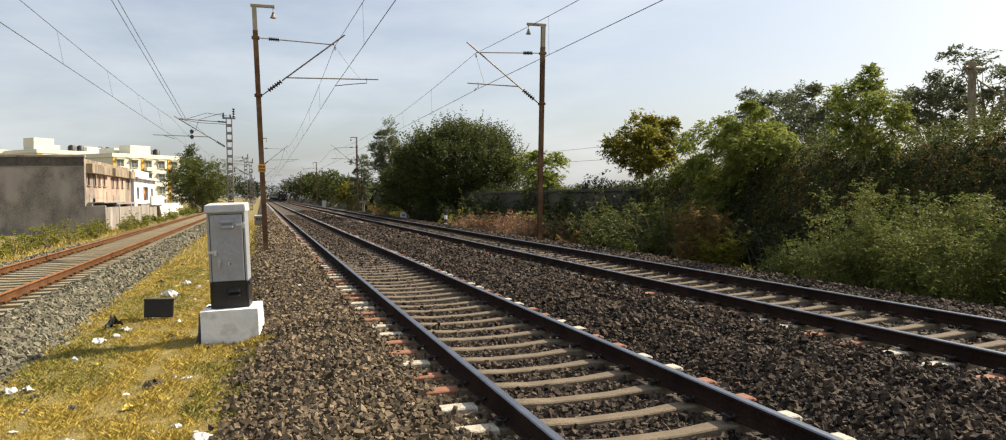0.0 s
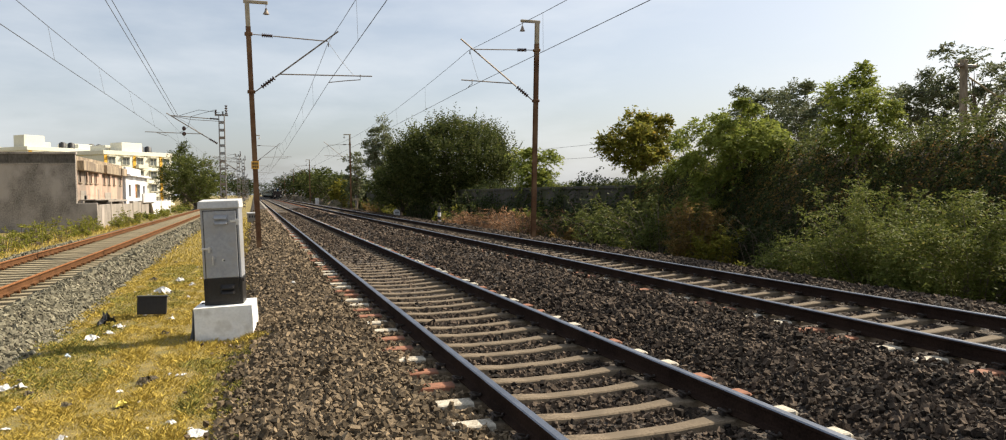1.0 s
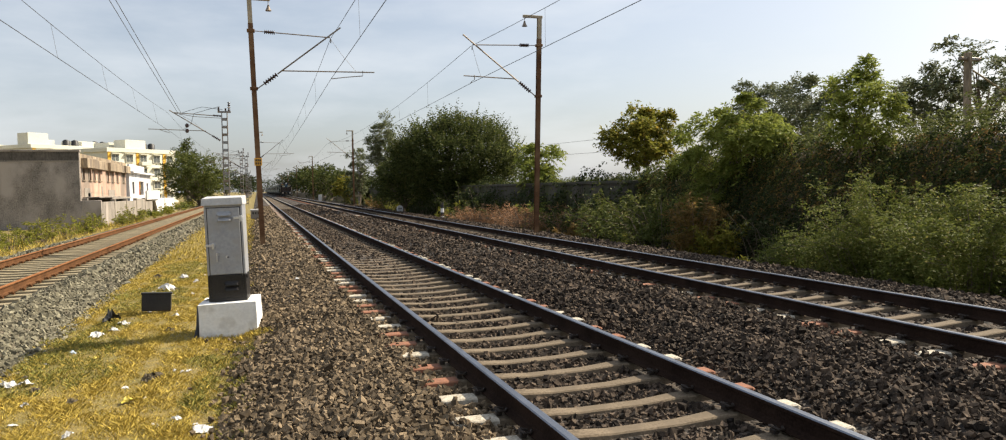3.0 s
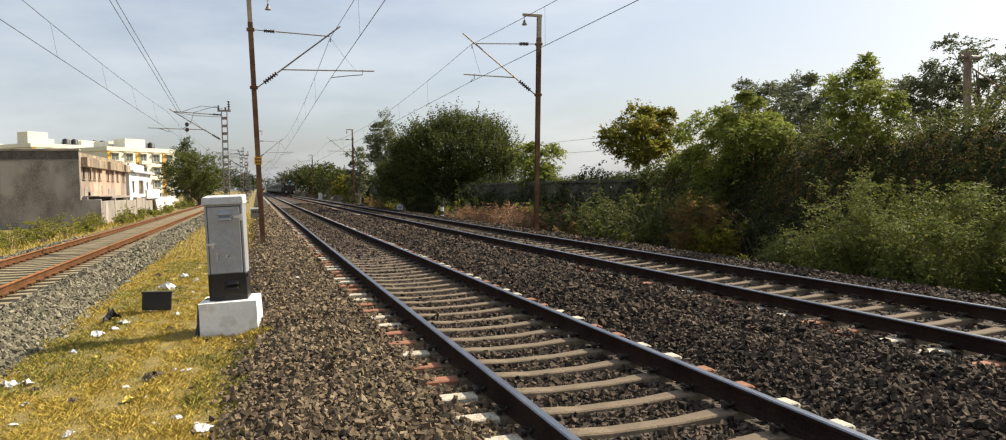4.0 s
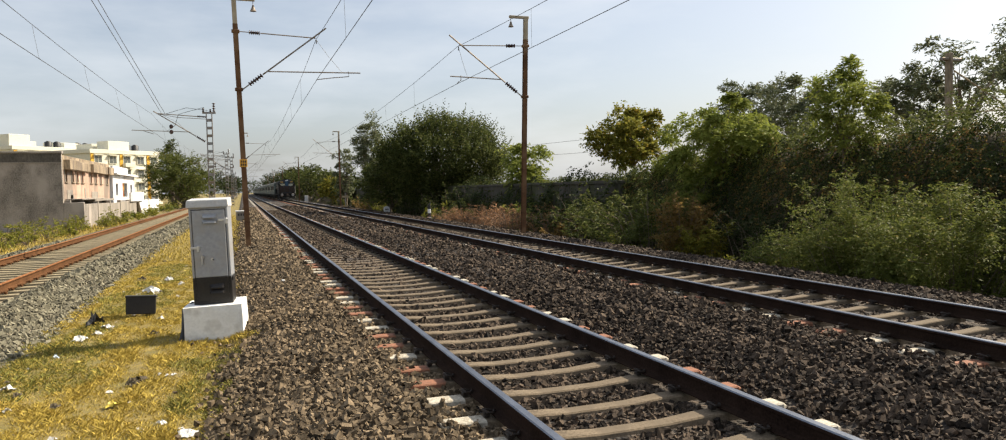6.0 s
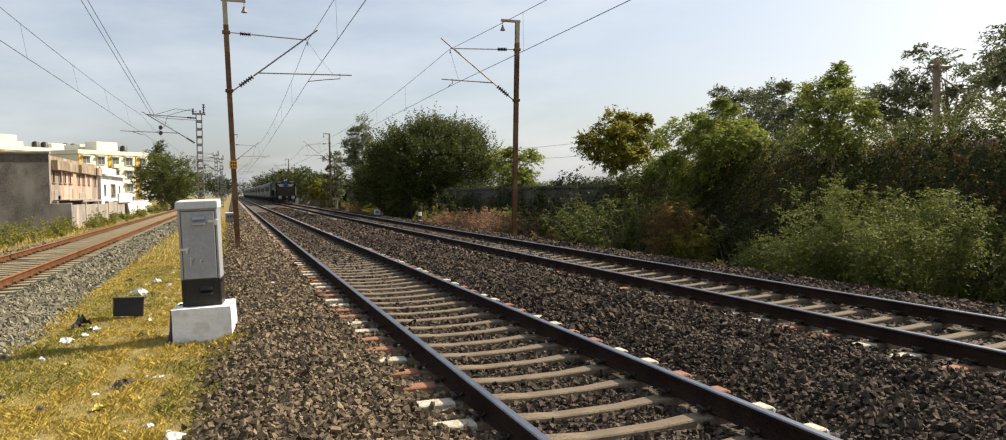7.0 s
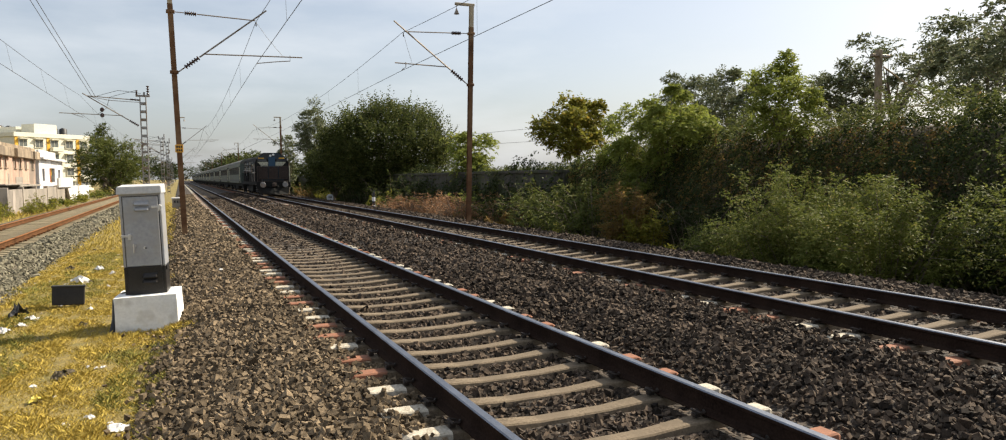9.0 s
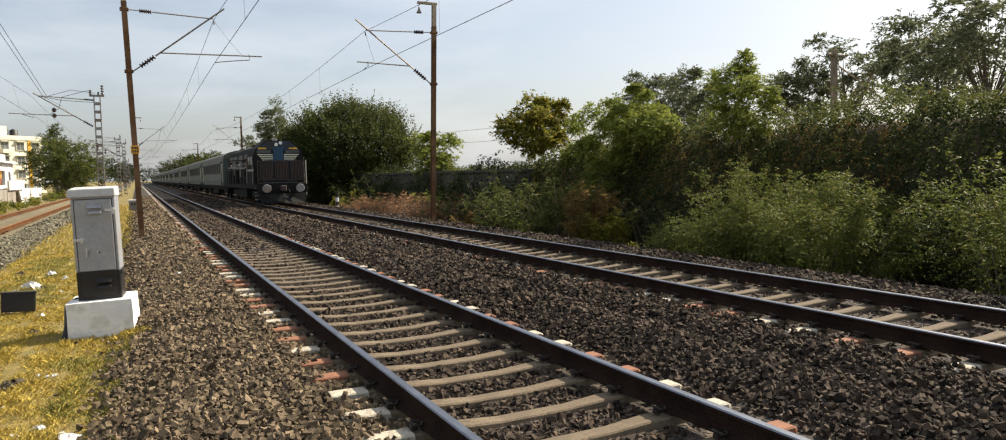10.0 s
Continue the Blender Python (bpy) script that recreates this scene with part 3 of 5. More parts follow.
    (-3.15, -0.75, 3.0, 7.0, 0.039, 0.0295), (-3.15, -0.75, 7.0, 11.0, 0.044, 0.032), (-3.3, -0.75, 11.0, 17.0, 0.06, 0.039), (-3.35, -1.0, 17.0, 27.0, 0.09, 0.05), (-3.3, -1.1, 27.0, 48.0, 0.13, 0.062), (-2.7, -1.2, 48.0, 90.0, 0.24, 0.08),
    (-3.6, -3.05, 3.4, 16.0, 0.12, 0.03), (-3.3, -3.0, 3.4, 14.0, 0.07, 0.032), (-3.15, -1.6, 3.4, 12.0, 0.17, 0.038)], bed_height, rng, ON, True)
stones("siding_stones", "pale weathered stones beside the rusty track", M["stone_old"], [
    (-6.82, -5.6, 6.0, 17.0, 0.055, 0.042), (-6.78, -5.75, 17.0, 34.0, 0.085, 0.05), (-6.8, -5.75, 34.0, 70.0, 0.17, 0.08), (-10.8, -9.6, 16.0, 34.0, 0.1, 0.055)], bed_old_height, rng)
bpy.context.view_layer.update()


# ---- overhead line ----
def insulator(bm, a, b, r=0.075, n=6):
    a, b = Vector(a), Vector(b)
    pts, rad = [], []
    for i in range(n):
        for q, s in ((0.1, 0.035), (0.35, r), (0.6, r * 0.9), (0.7, 0.035)):
            pts.append(a.lerp(b, (i + q) / n)), rad.append(s)
    return tube(bm, pts, rad, 8)


def mast(x, y, side, label, lean=0.0, plate=False, base_z=-0.35, reach=4.02, wire_at=2.48):
    """A steel portal mast with its bracket, reaching to side (+1 or -1)."""
    ob = thing("overhead_line_mast", label, "railway mast", pose(x, y, 0), group="overhead line masts")
    s = side
    tip = lambda z: lean * (z + 0.15) / 8.4
    bm = bmesh.new()
    w = 0.085
    for z0, z1, k in ((base_z, 7.4, 0), (7.4, 8.2, 1)):
        sec = [(-w, -0.07), (w, -0.07), (w, -0.055), (-w + 0.014, -0.055), (-w + 0.014, 0.055), (w, 0.055), (w, 0.07), (-w, 0.07)] if s > 0 else [(w, -0.07), (-w, -0.07), (-w, -0.055), (w - 0.014, -0.055), (w - 0.014, 0.055), (-w, 0.055), (-w, 0.07), (w, 0.07)]
        lo = [bm.verts.new((px * (1 - 0.1 * k) + tip(z0), py, z0)) for px, py in sec]
        hi = [bm.verts.new((px * (1 - 0.1 * k) + tip(z1), py, z1)) for px, py in sec]
        for i in range(8):
            bm.faces.new((lo[i], lo[(i + 1) % 8], hi[(i + 1) % 8], hi[i])).material_index = k
        bm.faces.new(lo), bm.faces.new(hi)
    bmesh.ops.recalc_face_normals(bm, faces=bm.faces)
    part("post", bm, [M["mast"], M["mast_pale"]], ob)
    t8 = tip(8.2)
    part("cap_arm", box(bmesh.new(), (t8 - 0.12 * s, -0.05, 8.2), (t8 + 0.68 * s, 0.05, 8.3), 0.01), M["mast_pale"], ob)
    bm = tube(bmesh.new(), [(t8 + 0.62 * s, 0, 8.2), (t8 + 0.62 * s, 0, 8.06)], 0.012, 5)
    tube(bm, [(t8 + 0.62 * s, 0, 8.06), (t8 + 0.62 * s, 0, 7.98), (t8 + 0.62 * s, 0, 7.90), (t8 + 0.62 * s, 0, 7.86)], [0.03, 0.05, 0.085, 0.11], 10)
    part("bell_fitting", bm, M["tube"], ob, "small bell-shaped end fitting", True)
    for z in (7.15, 5.18):
        part("bracket_clamp", box(bmesh.new(), (tip(z) - 0.13, -0.09, z - 0.05), (tip(z) + 0.13, 0.09, z + 0.05), 0.01), M["mast"], ob)
    a, b = Vector((tip(7.15) + 0.12 * s, 0, 7.15)), Vector((2.48 * s, 0, 7.05))
    part("stay_insulator", insulator(bmesh.new(), a.lerp(b, 0.12), a.lerp(b, 0.27)), M["insul"], ob, "ribbed brown insulator", True)
    bm = tube(bmesh.new(), [a, a.lerp(b, 0.12)], 0.016, 6)
    part("stay_tube", tube(bm, [a.lerp(b, 0.27), b], 0.02, 6), M["tube"], ob)
    c, d = Vector((tip(5.17) + 0.1 * s, 0, 5.17)), Vector((2.85 * s, 0, 7.42))
    part("bracket_insulator", insulator(bmesh.new(), c.lerp(d, 0.08), c.lerp(d, 0.24), 0.085), M["insul"], ob, "ribbed brown insulator", True)
    bm = tube(bmesh.new(), [c, c.lerp(d, 0.08)], 0.022, 6)
    part("bracket_tube", tube(bm, [c.lerp(d, 0.24), d], 0.028, 6), M["tube"], ob)
    e = c.lerp(d, 0.29)
    part("register_tube", tube(bmesh.new(), [e, (reach * s, 0, 5.88)], 0.022, 6), M["tube"], ob)
    bm = tube(bmesh.new(), [((reach - 0.42) * s, 0, 5.92), ((reach - 0.42) * s, 0, 5.74), ((reach + wire_at) / 2 * s - 0.2 * s, 0, 5.68), (wire_at * s, 0, 5.6)], 0.016, 5)
    part("steady_arm", bm, M["tube"], ob)
    bm = tube(bmesh.new(), [(2.5 * s, 0, 7.0), ((2.5 + reach - 0.67) / 2 * s, 0, 6.4), ((reach - 0.67) * s, 0, 5.9)], 0.006, 4)
    part("steady_wire", tube(bm, [(2.5 * s, 0, 7.0), (2.5 * s, 0, 6.86)], 0.02, 5), M["wire"], ob)
    if plate:
        tz = 2.66
        pl = part("number_plate", box(bmesh.new(), (tip(tz) - 0.125, -0.125, tz - 0.13), (tip(tz) + 0.125, -0.11, tz + 0.13), 0.004), M["yellow"], ob, "yellow enamel plate with dark marks")
        for row in (0.055, -0.055):
            for q in (-0.065, 0.0, 0.065):
                part("mark", box(bmesh.new(), (tip(tz) + q - 0.022, -0.129, tz + row - 0.036), (tip(tz) + q + 0.022, -0.1255, tz + row + 0.036)), M["black"], pl)
    return ob


MASTS = [-34, 25, 84, 143, 202, 261, 320, 379]
for i, y in enumerate(MASTS):
    mast(-2.64, y, 1, "rust-brown steel overhead-line mast with a yellow plate" if i == 1 else "rust-brown steel overhead-line mast with bracket", -0.2 if i == 1 else 0, plate=i == 1)
    mast(7.59, y - (3 if i == 2 else 0), -1, "rust-brown steel overhead-line mast beside the second track", 0.26 if i == 1 else 0, reach=2.85, wire_at=2.59)


def lattice_mast(x, y, side):
    """Four angles with lacing, a head with insulators, and a bracket."""
    ob = thing("lattice_mast", "grey steel lattice mast with bracket over the rusty track", "railway mast", pose(x, y, 0), group="lattice masts")
    for ax, ay in ((-1, -1), (1, -1), (1, 1), (-1, 1)):
        bm = bmesh.new()
        box(bm, (ax * 0.17 - 0.03, ay * 0.12 - 0.03, -0.7), (ax * 0.17 + 0.03, ay * 0.12 + 0.03, 7.1), 0.006)
        part("corner_angle", bm, M["galv"], ob)
    for k in range(14):
        bm = bmesh.new()
        z = -0.3 + 0.52 * k
        for ay in (-0.13, 0.13):
            box(bm, (-0.17, ay - 0.012, z), (0.17, ay + 0.012, z + 0.17))
        for ax in (-0.18, 0.18):
            box(bm, (ax - 0.012, -0.12, z), (ax + 0.012, 0.12, z + 0.17))
        part("lacing_band", bm, M["galv"], ob)
    bm = bmesh.new()
    box(bm, (-0.42, -0.06, 6.98), (0.42, 0.06, 7.1), 0.01)
    part("crosshead", bm, M["galv"], ob)
    for px, pz, pr in ((-0.36, 7.4, 0.07), (0.3, 7.75, 0.08), (0.08, 7.3, 0.06)):
        part("head_insulator", insulator(bmesh.new(), (px, 0, 7.1), (px, 0, pz), pr * 1.25, 4), M["insul"], ob, "dark insulator on the mast head", True)
    s = side
    bm = tube(bmesh.new(), [(0.2 * s, 0, 6.75), (3.2 * s, 0, 6.95)], 0.03, 6)
    tube(bm, [(0.2 * s, 0, 6.62), (1.9 * s, 0, 6.7), (3.0 * s, 0, 6.9)], 0.018, 5)
    part("stay_tube", bm, M["tube"], ob)
    part("stay_insulator", insulator(bmesh.new(), (0.2 * s, 0, 6.76), (0.75 * s, 0, 6.8)), M["insul"], ob)
    c, d = Vector((0.2 * s, 0, 5.05)), Vector((3.4 * s, 0, 7.1))
    part("bracket_insulator", insulator(bmesh.new(), c.lerp(d, 0.03), c.lerp(d, 0.2), 0.085), M["insul"], ob)
    part("bracket_tube", tube(bmesh.new(), [c.lerp(d, 0.2), d], 0.035, 6), M["tube"], ob)
    part("register_tube", tube(bmesh.new(), [(1.2 * s, 0, 5.75), (4.7 * s, 0, 5.85)], 0.025, 6), M["tube"], ob)
    part("steady_arm", tube(bmesh.new(), [(4.0 * s, 0, 5.8), (3.4 * s, 0, 5.6)], 0.018, 5), M["tube"], ob)
    bm = tube(bmesh.new(), [(2.9 * s, 0, 6.9), (2.0 * s, 0, 6.4), (1.4 * s, 0, 5.8)], 0.008, 4)
    part("jumper_wire", bm, M["wire"], ob)
    part("jumper_wire", tube(bmesh.new(), [(0.1 * s, 0, 7.2), (1.4 * s, 0, 7.35), (2.6 * s, 0, 6.95)], 0.014, 4), M["wire"], ob)
    part("jumper_wire", tube(bmesh.new(), [(0.3 * s, 0, 7.4), (1.3 * s, 0, 7.1), (1.9 * s, 0, 6.9), (2.1 * s, 0, 6.2), (2.6 * s, 0, 5.8)], 0.014, 4), M["wire"], ob)
    for z in (6.1, 5.75):
        part("line_insulator", tube(bmesh.new(), [(2.35 * s, 0, z + 0.14), (2.35 * s, 0, z + 0.07), (2.35 * s, 0, z - 0.07), (2.35 * s, 0, z - 0.14)], [0.04, 0.12, 0.12, 0.04], 8), M["insul"], ob)
    return ob


for y in (51, 106, 118, 165, 222, 280):
    lattice_mast(-4.7 if y != 118 else -4.2, y, -1)


def contact_line(name, x, masts, label, high=7.0, stagger=0.12, dip=0.75, shift=-0.06, aside=-0.15):
    """Messenger and contact wire with droppers, span by span."""
    ob = thing(name, label, "overhead wire", kind="structure")
    for i, (a, b) in enumerate(zip(masts, masts[1:])):
        xa, xb = x + shift + stagger * (1 if i % 2 else -1), x + shift + stagger * (-1 if i % 2 else 1)
        mess = lambda u: Vector((x + aside, a + (b - a) * u, high - 4 * dip * u * (1 - u)))
        cont = lambda u: Vector((xa + (xb - xa) * u, a + (b - a) * u, 5.6 - 0.03 * math.sin(math.pi * u)))
        r = 0.0085 if a < 60 else 0.012
        part("messenger_wire", tube(bmesh.new(), [mess(k / 16) for k in range(17)], r, 5), M["wire"], ob)
        part("contact_wire", tube(bmesh.new(), [cont(k / 8) for k in range(9)], r * 1.1, 5), M["wire"], ob)
        if a < 100:
            for k in range(1, 8):
                part("dropper", tube(bmesh.new(), [mess(k / 8), cont(k / 8)], 0.004, 4), M["wire"], ob)
    return ob


contact_line("contact_line", 0.0, MASTS, "thin dark contact wire and messenger over the main track", stagger=-0.12, shift=-0.04)
contact_line("contact_line", 5.2, MASTS, "thin dark contact wire and messenger over the second track", stagger=-0.2, shift=0.0)
contact_line("contact_line", -8.08, [-6, 51, 106, 165, 222, 280], "thin dark contact wire and messenger over the rusty track", 6.95, dip=0.42, shift=0.0, aside=-0.14)
fe = thing("feeder_wire", "pair of thin feeder wires swinging to the lattice masts", "overhead wire", kind="structure")
for dx in (0.0, 0.2):
    ends = [Vector((-7.6 + dx, 51, 6.95)), Vector((-8.2 + dx * 1.2, 31.4, 9.5)), Vector((-8.62 + dx * 1.4, 16, 11.6)), Vector((-9.05 + dx * 1.6, 0, 13.9))]
    part("wire", tube(bmesh.new(), ends, 0.014, 5), M["wire"], fe)


# ---- the bank, its wall and its creepers ----
def bank_top(y):
    return profile(y, [(-60, 2.72), (12, 2.72), (19, 2.64), (25, 1.9), (31, 1.45), (45, 1.4), (200, 1.2), (900, 0.6)])


def bank_height(x, y):
    up = np.clip((x - 12.4) / 1.6, 0, 1)
    return -1.05 + (bank_top(y) + 1.05) * up ** 0.6 + 0.12 * bumps(0.7 * x, 0.8 * y) * (x > 12.6)


strip("embankment", [12.3, 12.6, 12.9, 13.3, 13.7, 14.1, 15, 17, 20, 26, 36, 60, 120], [-60, -30] + list(np.arange(-10, 60, 1.0)) + far_lines(62, 900), bank_height, M["earth"], "overgrown earth bank carrying a higher line", "embankment")

wl_ = thing("retaining_wall", "grey stained concrete retaining wall under creepers", "wall", pose(12.55, 0, 0), kind="structure")
for k in range(16):
    y0 = 26 + 5 * k
    part("wall_panel", box(bmesh.new(), (-0.12, y0 + 0.02, -1.1), (0.12, y0 + 4.98, 1.72 - 0.004 * k), 0.02), M["shaded_mossy_wall"], wl_)
    part("coping", box(bmesh.new(), (-0.2, y0 + 0.01, 1.722 - 0.004 * k), (0.2, y0 + 4.99, 1.86 - 0.004 * k), 0.015), M["shaded_mossy_wall"], wl_)

rng = np.random.default_rng(11)


def creeper(name, label, y0, y1, n, size, material, low=-1.0, over=0.45, out=0.5):
    """Trailing shoots hanging in uneven curtains on the face of the bank."""
    n = n // 9
    y = rng.uniform(y0, y1, n)
    top = bank_top(y) + over * (0.6 + 0.5 * np.sin(1.3 * y) * np.sin(0.47 * y + 1) + 0.35 * np.sin(3.7 * y))
    u = rng.random(n) ** 0.8
    z = low + (top - low) * u
    lump = 0.5 + 0.5 * np.sin(1.9 * y + 0.7 * z) * np.sin(2.3 * z - 0.8 * y)
    x = 12.5 + 1.5 * np.clip((z + 0.6) / (top + 0.6), 0, 1) ** 2 - out * lump - rng.exponential(0.10, n)
    way = np.stack([rng.uniform(-0.9, 0.1, n), rng.uniform(-0.8, 0.8, n), rng.uniform(-0.9, 0.25, n)], 1)
    way /= np.linalg.norm(way, axis=1)[:, None]
    v = sprays(np.stack([x, y, z], 1), way, size * rng.uniform(3, 7, n), 9, size, rng, 0.3, 0.5, (-0.5, 0.0, 0.7))
    return tagged(new(name, leaf_soup(name, v, material)), label, "creeper", kind="stuff")


creeper("creeper", "dark green creeper hanging over the bank", 1, 32, 108000, 0.08, L["dark"])
creeper("creeper", "dark creeper on the far wall", 26, 95, 42000, 0.15, L["dark"], over=1.1, out=0.9)
creeper("creeper", "lighter creeper trailing over the far wall", 24, 60, 9000, 0.13, L["acacia"], low=0.2, over=0.9, out=0.8)
creeper("dry_creeper", "brown dried creeper stems and leaves on the bank", 9, 30, 17000, 0.075, L["browning"], low=0.5)
# top shoots take a lighter leaf colour in place of sunlight
creeper("creeper", "creeper shoots along the bank top, coloured lighter as sunlit", 1, 30, 16000, 0.075, L["edge"], low=1.7, over=0.6)
# leafy edge along the bank's top
n = 9500
y = rng.uniform(0, 50, n)
crest = np.where(y > 26, 0.5, 1.0) * 0.85 * (0.5 + 0.5 * np.sin(0.9 * y + 1) * np.sin(2.1 * y)) + 0.35
p = np.stack([rng.uniform(13.6, 16.5, n), y, bank_top(y) + rng.random(n) ** 1.4 * crest], 1)
way = np.stack([rng.normal(-0.2, 0.5, n), rng.normal(0, 0.5, n), rng.uniform(0.3, 1.0, n)], 1)
way /= np.linalg.norm(way, axis=1)[:, None]
tagged(new("bank_undergrowth", leaf_soup("bank_undergrowth", sprays(p, way, rng.uniform(0.15, 0.5, n), 9, 0.085, rng, 0.24, 0.4), L["edge"])), "leafy undergrowth along the top of the bank", "undergrowth", kind="stuff")


# ---- trees and bushes ----
def branch_pts(a, b, bend, r):
    mid = a.lerp(b, 0.5) + Vector((r.uniform(-bend, bend), r.uniform(-bend, bend), r.uniform(0, bend)))
    return [a, a.lerp(mid, 0.55) * 0.5 + a.lerp(mid, 0.5) * 0.5, mid, mid.lerp(b, 0.6), b]


def tree(name, label, x, y, z, height, width, kind, leaf, count, clumps=34, trunk=0.35, seed=1, flat=1.0, droop=0.2, thick=None, clump=0.17, up=0.0, shell=0.2, wobble=0.1, dome=False, slim=0.2, category="tree", shoots=(), reach=1.0):
    """Tapered trunk, limbs to every clump, and leaves in uneven clumps. trunk: its bare share of the height."""
    r, g = random.Random(seed), np.random.default_rng(seed)
    ob = thing(name, label, category, pose(x, y, z))
    th = thick or max(0.05, height * 0.022)
    fork = Vector((r.uniform(-0.1, 0.1) * width, r.uniform(-0.1, 0.1) * width, height * trunk))
    bm = tube(bmesh.new(), [(0, 0, -0.3), (fork.x * 0.2, fork.y * 0.4, fork.z * 0.35), (fork.x * 0.7, fork.y * 0.6, fork.z * 0.7), fork, fork + Vector((r.uniform(-0.1, 0.1) * width, 0, (height - fork.z) * 0.55))], [th * 1.25, th, th * 0.85, th * 0.7, th * 0.2], 8)
    lo = height * trunk * 0.92
    ch, cz = height - lo, (height + lo) / 2
    rad0 = clump * width
    hw, hh = width / 2 - 0.75 * rad0, ch / 2 - 0.7 * rad0
    gap = 0.78 * (hw * hw * hh * 4 / clumps) ** (1 / 3)
    centres, tries = [], 0
    while len(centres) < clumps and tries < 60 * clumps:
        i, tries = len(centres), tries + 1
        a, q, e = r.uniform(0, 2 * math.pi), r.uniform(shell, 1.0) ** 0.5, math.asin(r.uniform(-1.0, 1.0))
        if dome:
            a, e, q = i * 2.39996, math.asin(1 - 1.9 * (i + 0.5) / clumps), r.choice((0.6, 0.8, 0.9, 0.95, 1.0, 1.03))
        low = 1.0 if e > 0 else 1 - 0.25 * abs(math.sin(e))
        c = Vector((math.cos(a) * math.cos(e) * q * hw * low, math.sin(a) * math.cos(e) * q * hw * low, cz + math.sin(e) * q * hh * flat))
        c += Vector((r.uniform(-1, 1), r.uniform(-1, 1), r.uniform(-1, 1))) * wobble * rad0 * 3
        if dome or all((c - o).length > gap for o in centres):
            centres.append(c)
    centres += [Vector(c) for c in shoots]
    part("trunk", bm, M["bark"], ob, smooth=True)
    bm = bmesh.new()
    for i, c in enumerate(centres[:30] + centres[len(centres) - len(shoots):]):
        s = Vector((fork.x, fork.y, fork.z)).lerp(Vector((0, 0, height * trunk * 0.8)), r.random() * 0.5)
        tube(bm, branch_pts(s, c, 0.05 * width, r), [th * 0.42, th * 0.32, th * 0.22, th * 0.13, th * 0.04] if i < 14 else [th * 0.2, th * 0.16, th * 0.12, th * 0.08, th * 0.03], 5)
    tagged(part("branchwork", bm, M["bark"], ob, smooth=True), kind="stuff")
    verts, heart, k = [], Vector((0, 0, cz - 0.2 * ch)), 12
    for c in centres:
        rad = rad0 * r.uniform(0.55, 1.35)
        nt = max(3, count // len(centres) // k)
        ball = g.normal(0, 1, (nt, 3))
        ball /= np.linalg.norm(ball, axis=1)[:, None]
        ball *= g.random((nt, 1)) ** 0.45
        way = ball * 0.8 + np.array((c - heart).normalized())[None] * 0.55 + g.normal(0, 0.3, (nt, 3)) + np.array((0, 0, 0.15 + up))
        way /= np.linalg.norm(way, axis=1)[:, None]
        verts.append(sprays(np.array(c)[None] + ball * rad * np.array((0.8, 0.8, 0.62)), way, rad * reach * g.uniform(0.4, 1.15, nt), k, kind, g, slim, droop))
    part_of("crown", leaf_soup("crown", np.concatenate(verts), leaf), None, ob, "uneven leafy crown")
    return ob


def shrub(name, label, x, y, z, height, width, size, leaf, stems, leaves, seed=1, spread=0.5, category="bush", slim=0.2):
    """Many arching stems from the foot, leafed along their length."""
    r, g = random.Random(seed), np.random.default_rng(seed)
    ob = thing(name, label, category, pose(x, y, z))
    bm, pts = bmesh.new(), []
    for i in range(stems):
        a = r.uniform(0, 2 * math.pi)
        foot = Vector((math.cos(a), math.sin(a), 0)) * r.uniform(0, 0.3) * width
        reach = r.uniform(0.3, 1.0)
        tip = foot + Vector((math.cos(a) * width * 0.5 * reach * spread * 2, math.sin(a) * width * 0.5 * reach * spread * 2, height * r.uniform(0.45, 1.0) * (1.15 - 0.45 * reach)))
        mid = foot.lerp(tip, 0.5) + Vector((0, 0, 0.18 * height))
        tube(bm, [foot - Vector((0, 0, 0.15)), mid, tip], [0.014, 0.01, 0.004], 4)
        k = max(2, int(leaves * 1.6) // stems // 9)
        u = g.uniform(0.15, 1.0, k) ** 0.8
        q = np.array(foot)[None] * ((1 - u) ** 2)[:, None] + 2 * np.array(mid)[None] * (u * (1 - u))[:, None] + np.array(tip)[None] * (u ** 2)[:, None]
        q += g.normal(0, 0.022 * height + 0.01, (k, 3))
        way = np.array((tip - mid).normalized())[None] * 0.7 + g.normal(0, 0.55, (k, 3)) + np.array((0, 0, 0.15))
        way /= np.linalg.norm(way, axis=1)[:, None]
        q[:, 2] = np.maximum(q[:, 2], 0.03)
        pts.append(sprays(q, way, (0.07 + 0.10 * height) * g.uniform(0.5, 1.3, k), 9, size, g, slim, 0.35))
    tagged(part("branchwork", bm, M["bark"], ob), kind="stuff")
    part_of("foliage", leaf_soup("foliage", np.concatenate(pts), leaf), None, ob, "small pointed leaves on arching shoots")
    return ob


tree("acacia_tree", "broad round thorny acacia with feathery dark foliage", 13.2, 57, -0.9, 8.55, 11.2, 0.185, L["acacia"], 100000, 440, 0.04, 3, 1.0, -0.1, clump=0.078, up=0.45, wobble=0.06, dome=True, slim=0.28, reach=1.1)
tree("acacia_tree", "smaller acacia leaning on its big neighbour", 9.9, 63, -0.9, 6.9, 5.0, 0.24, L["acacia"], 16000, 50, 0.1, 4, up=0.2)
tree("acacia_tree", "dark acacia thicket beside the second track", 11.2, 74, -0.9, 5.6, 5.4, 0.24, L["acacia"], 16000, 80, 0.06, 7, clump=0.12, up=0.2, dome=True)
tree("grey_tree", "tall thin grey-green tree behind the acacia", 12.3, 88, -0.9, 11.7, 5.0, 0.26, L["grey"], 17000, 60, 0.2, 5, clump=0.15)
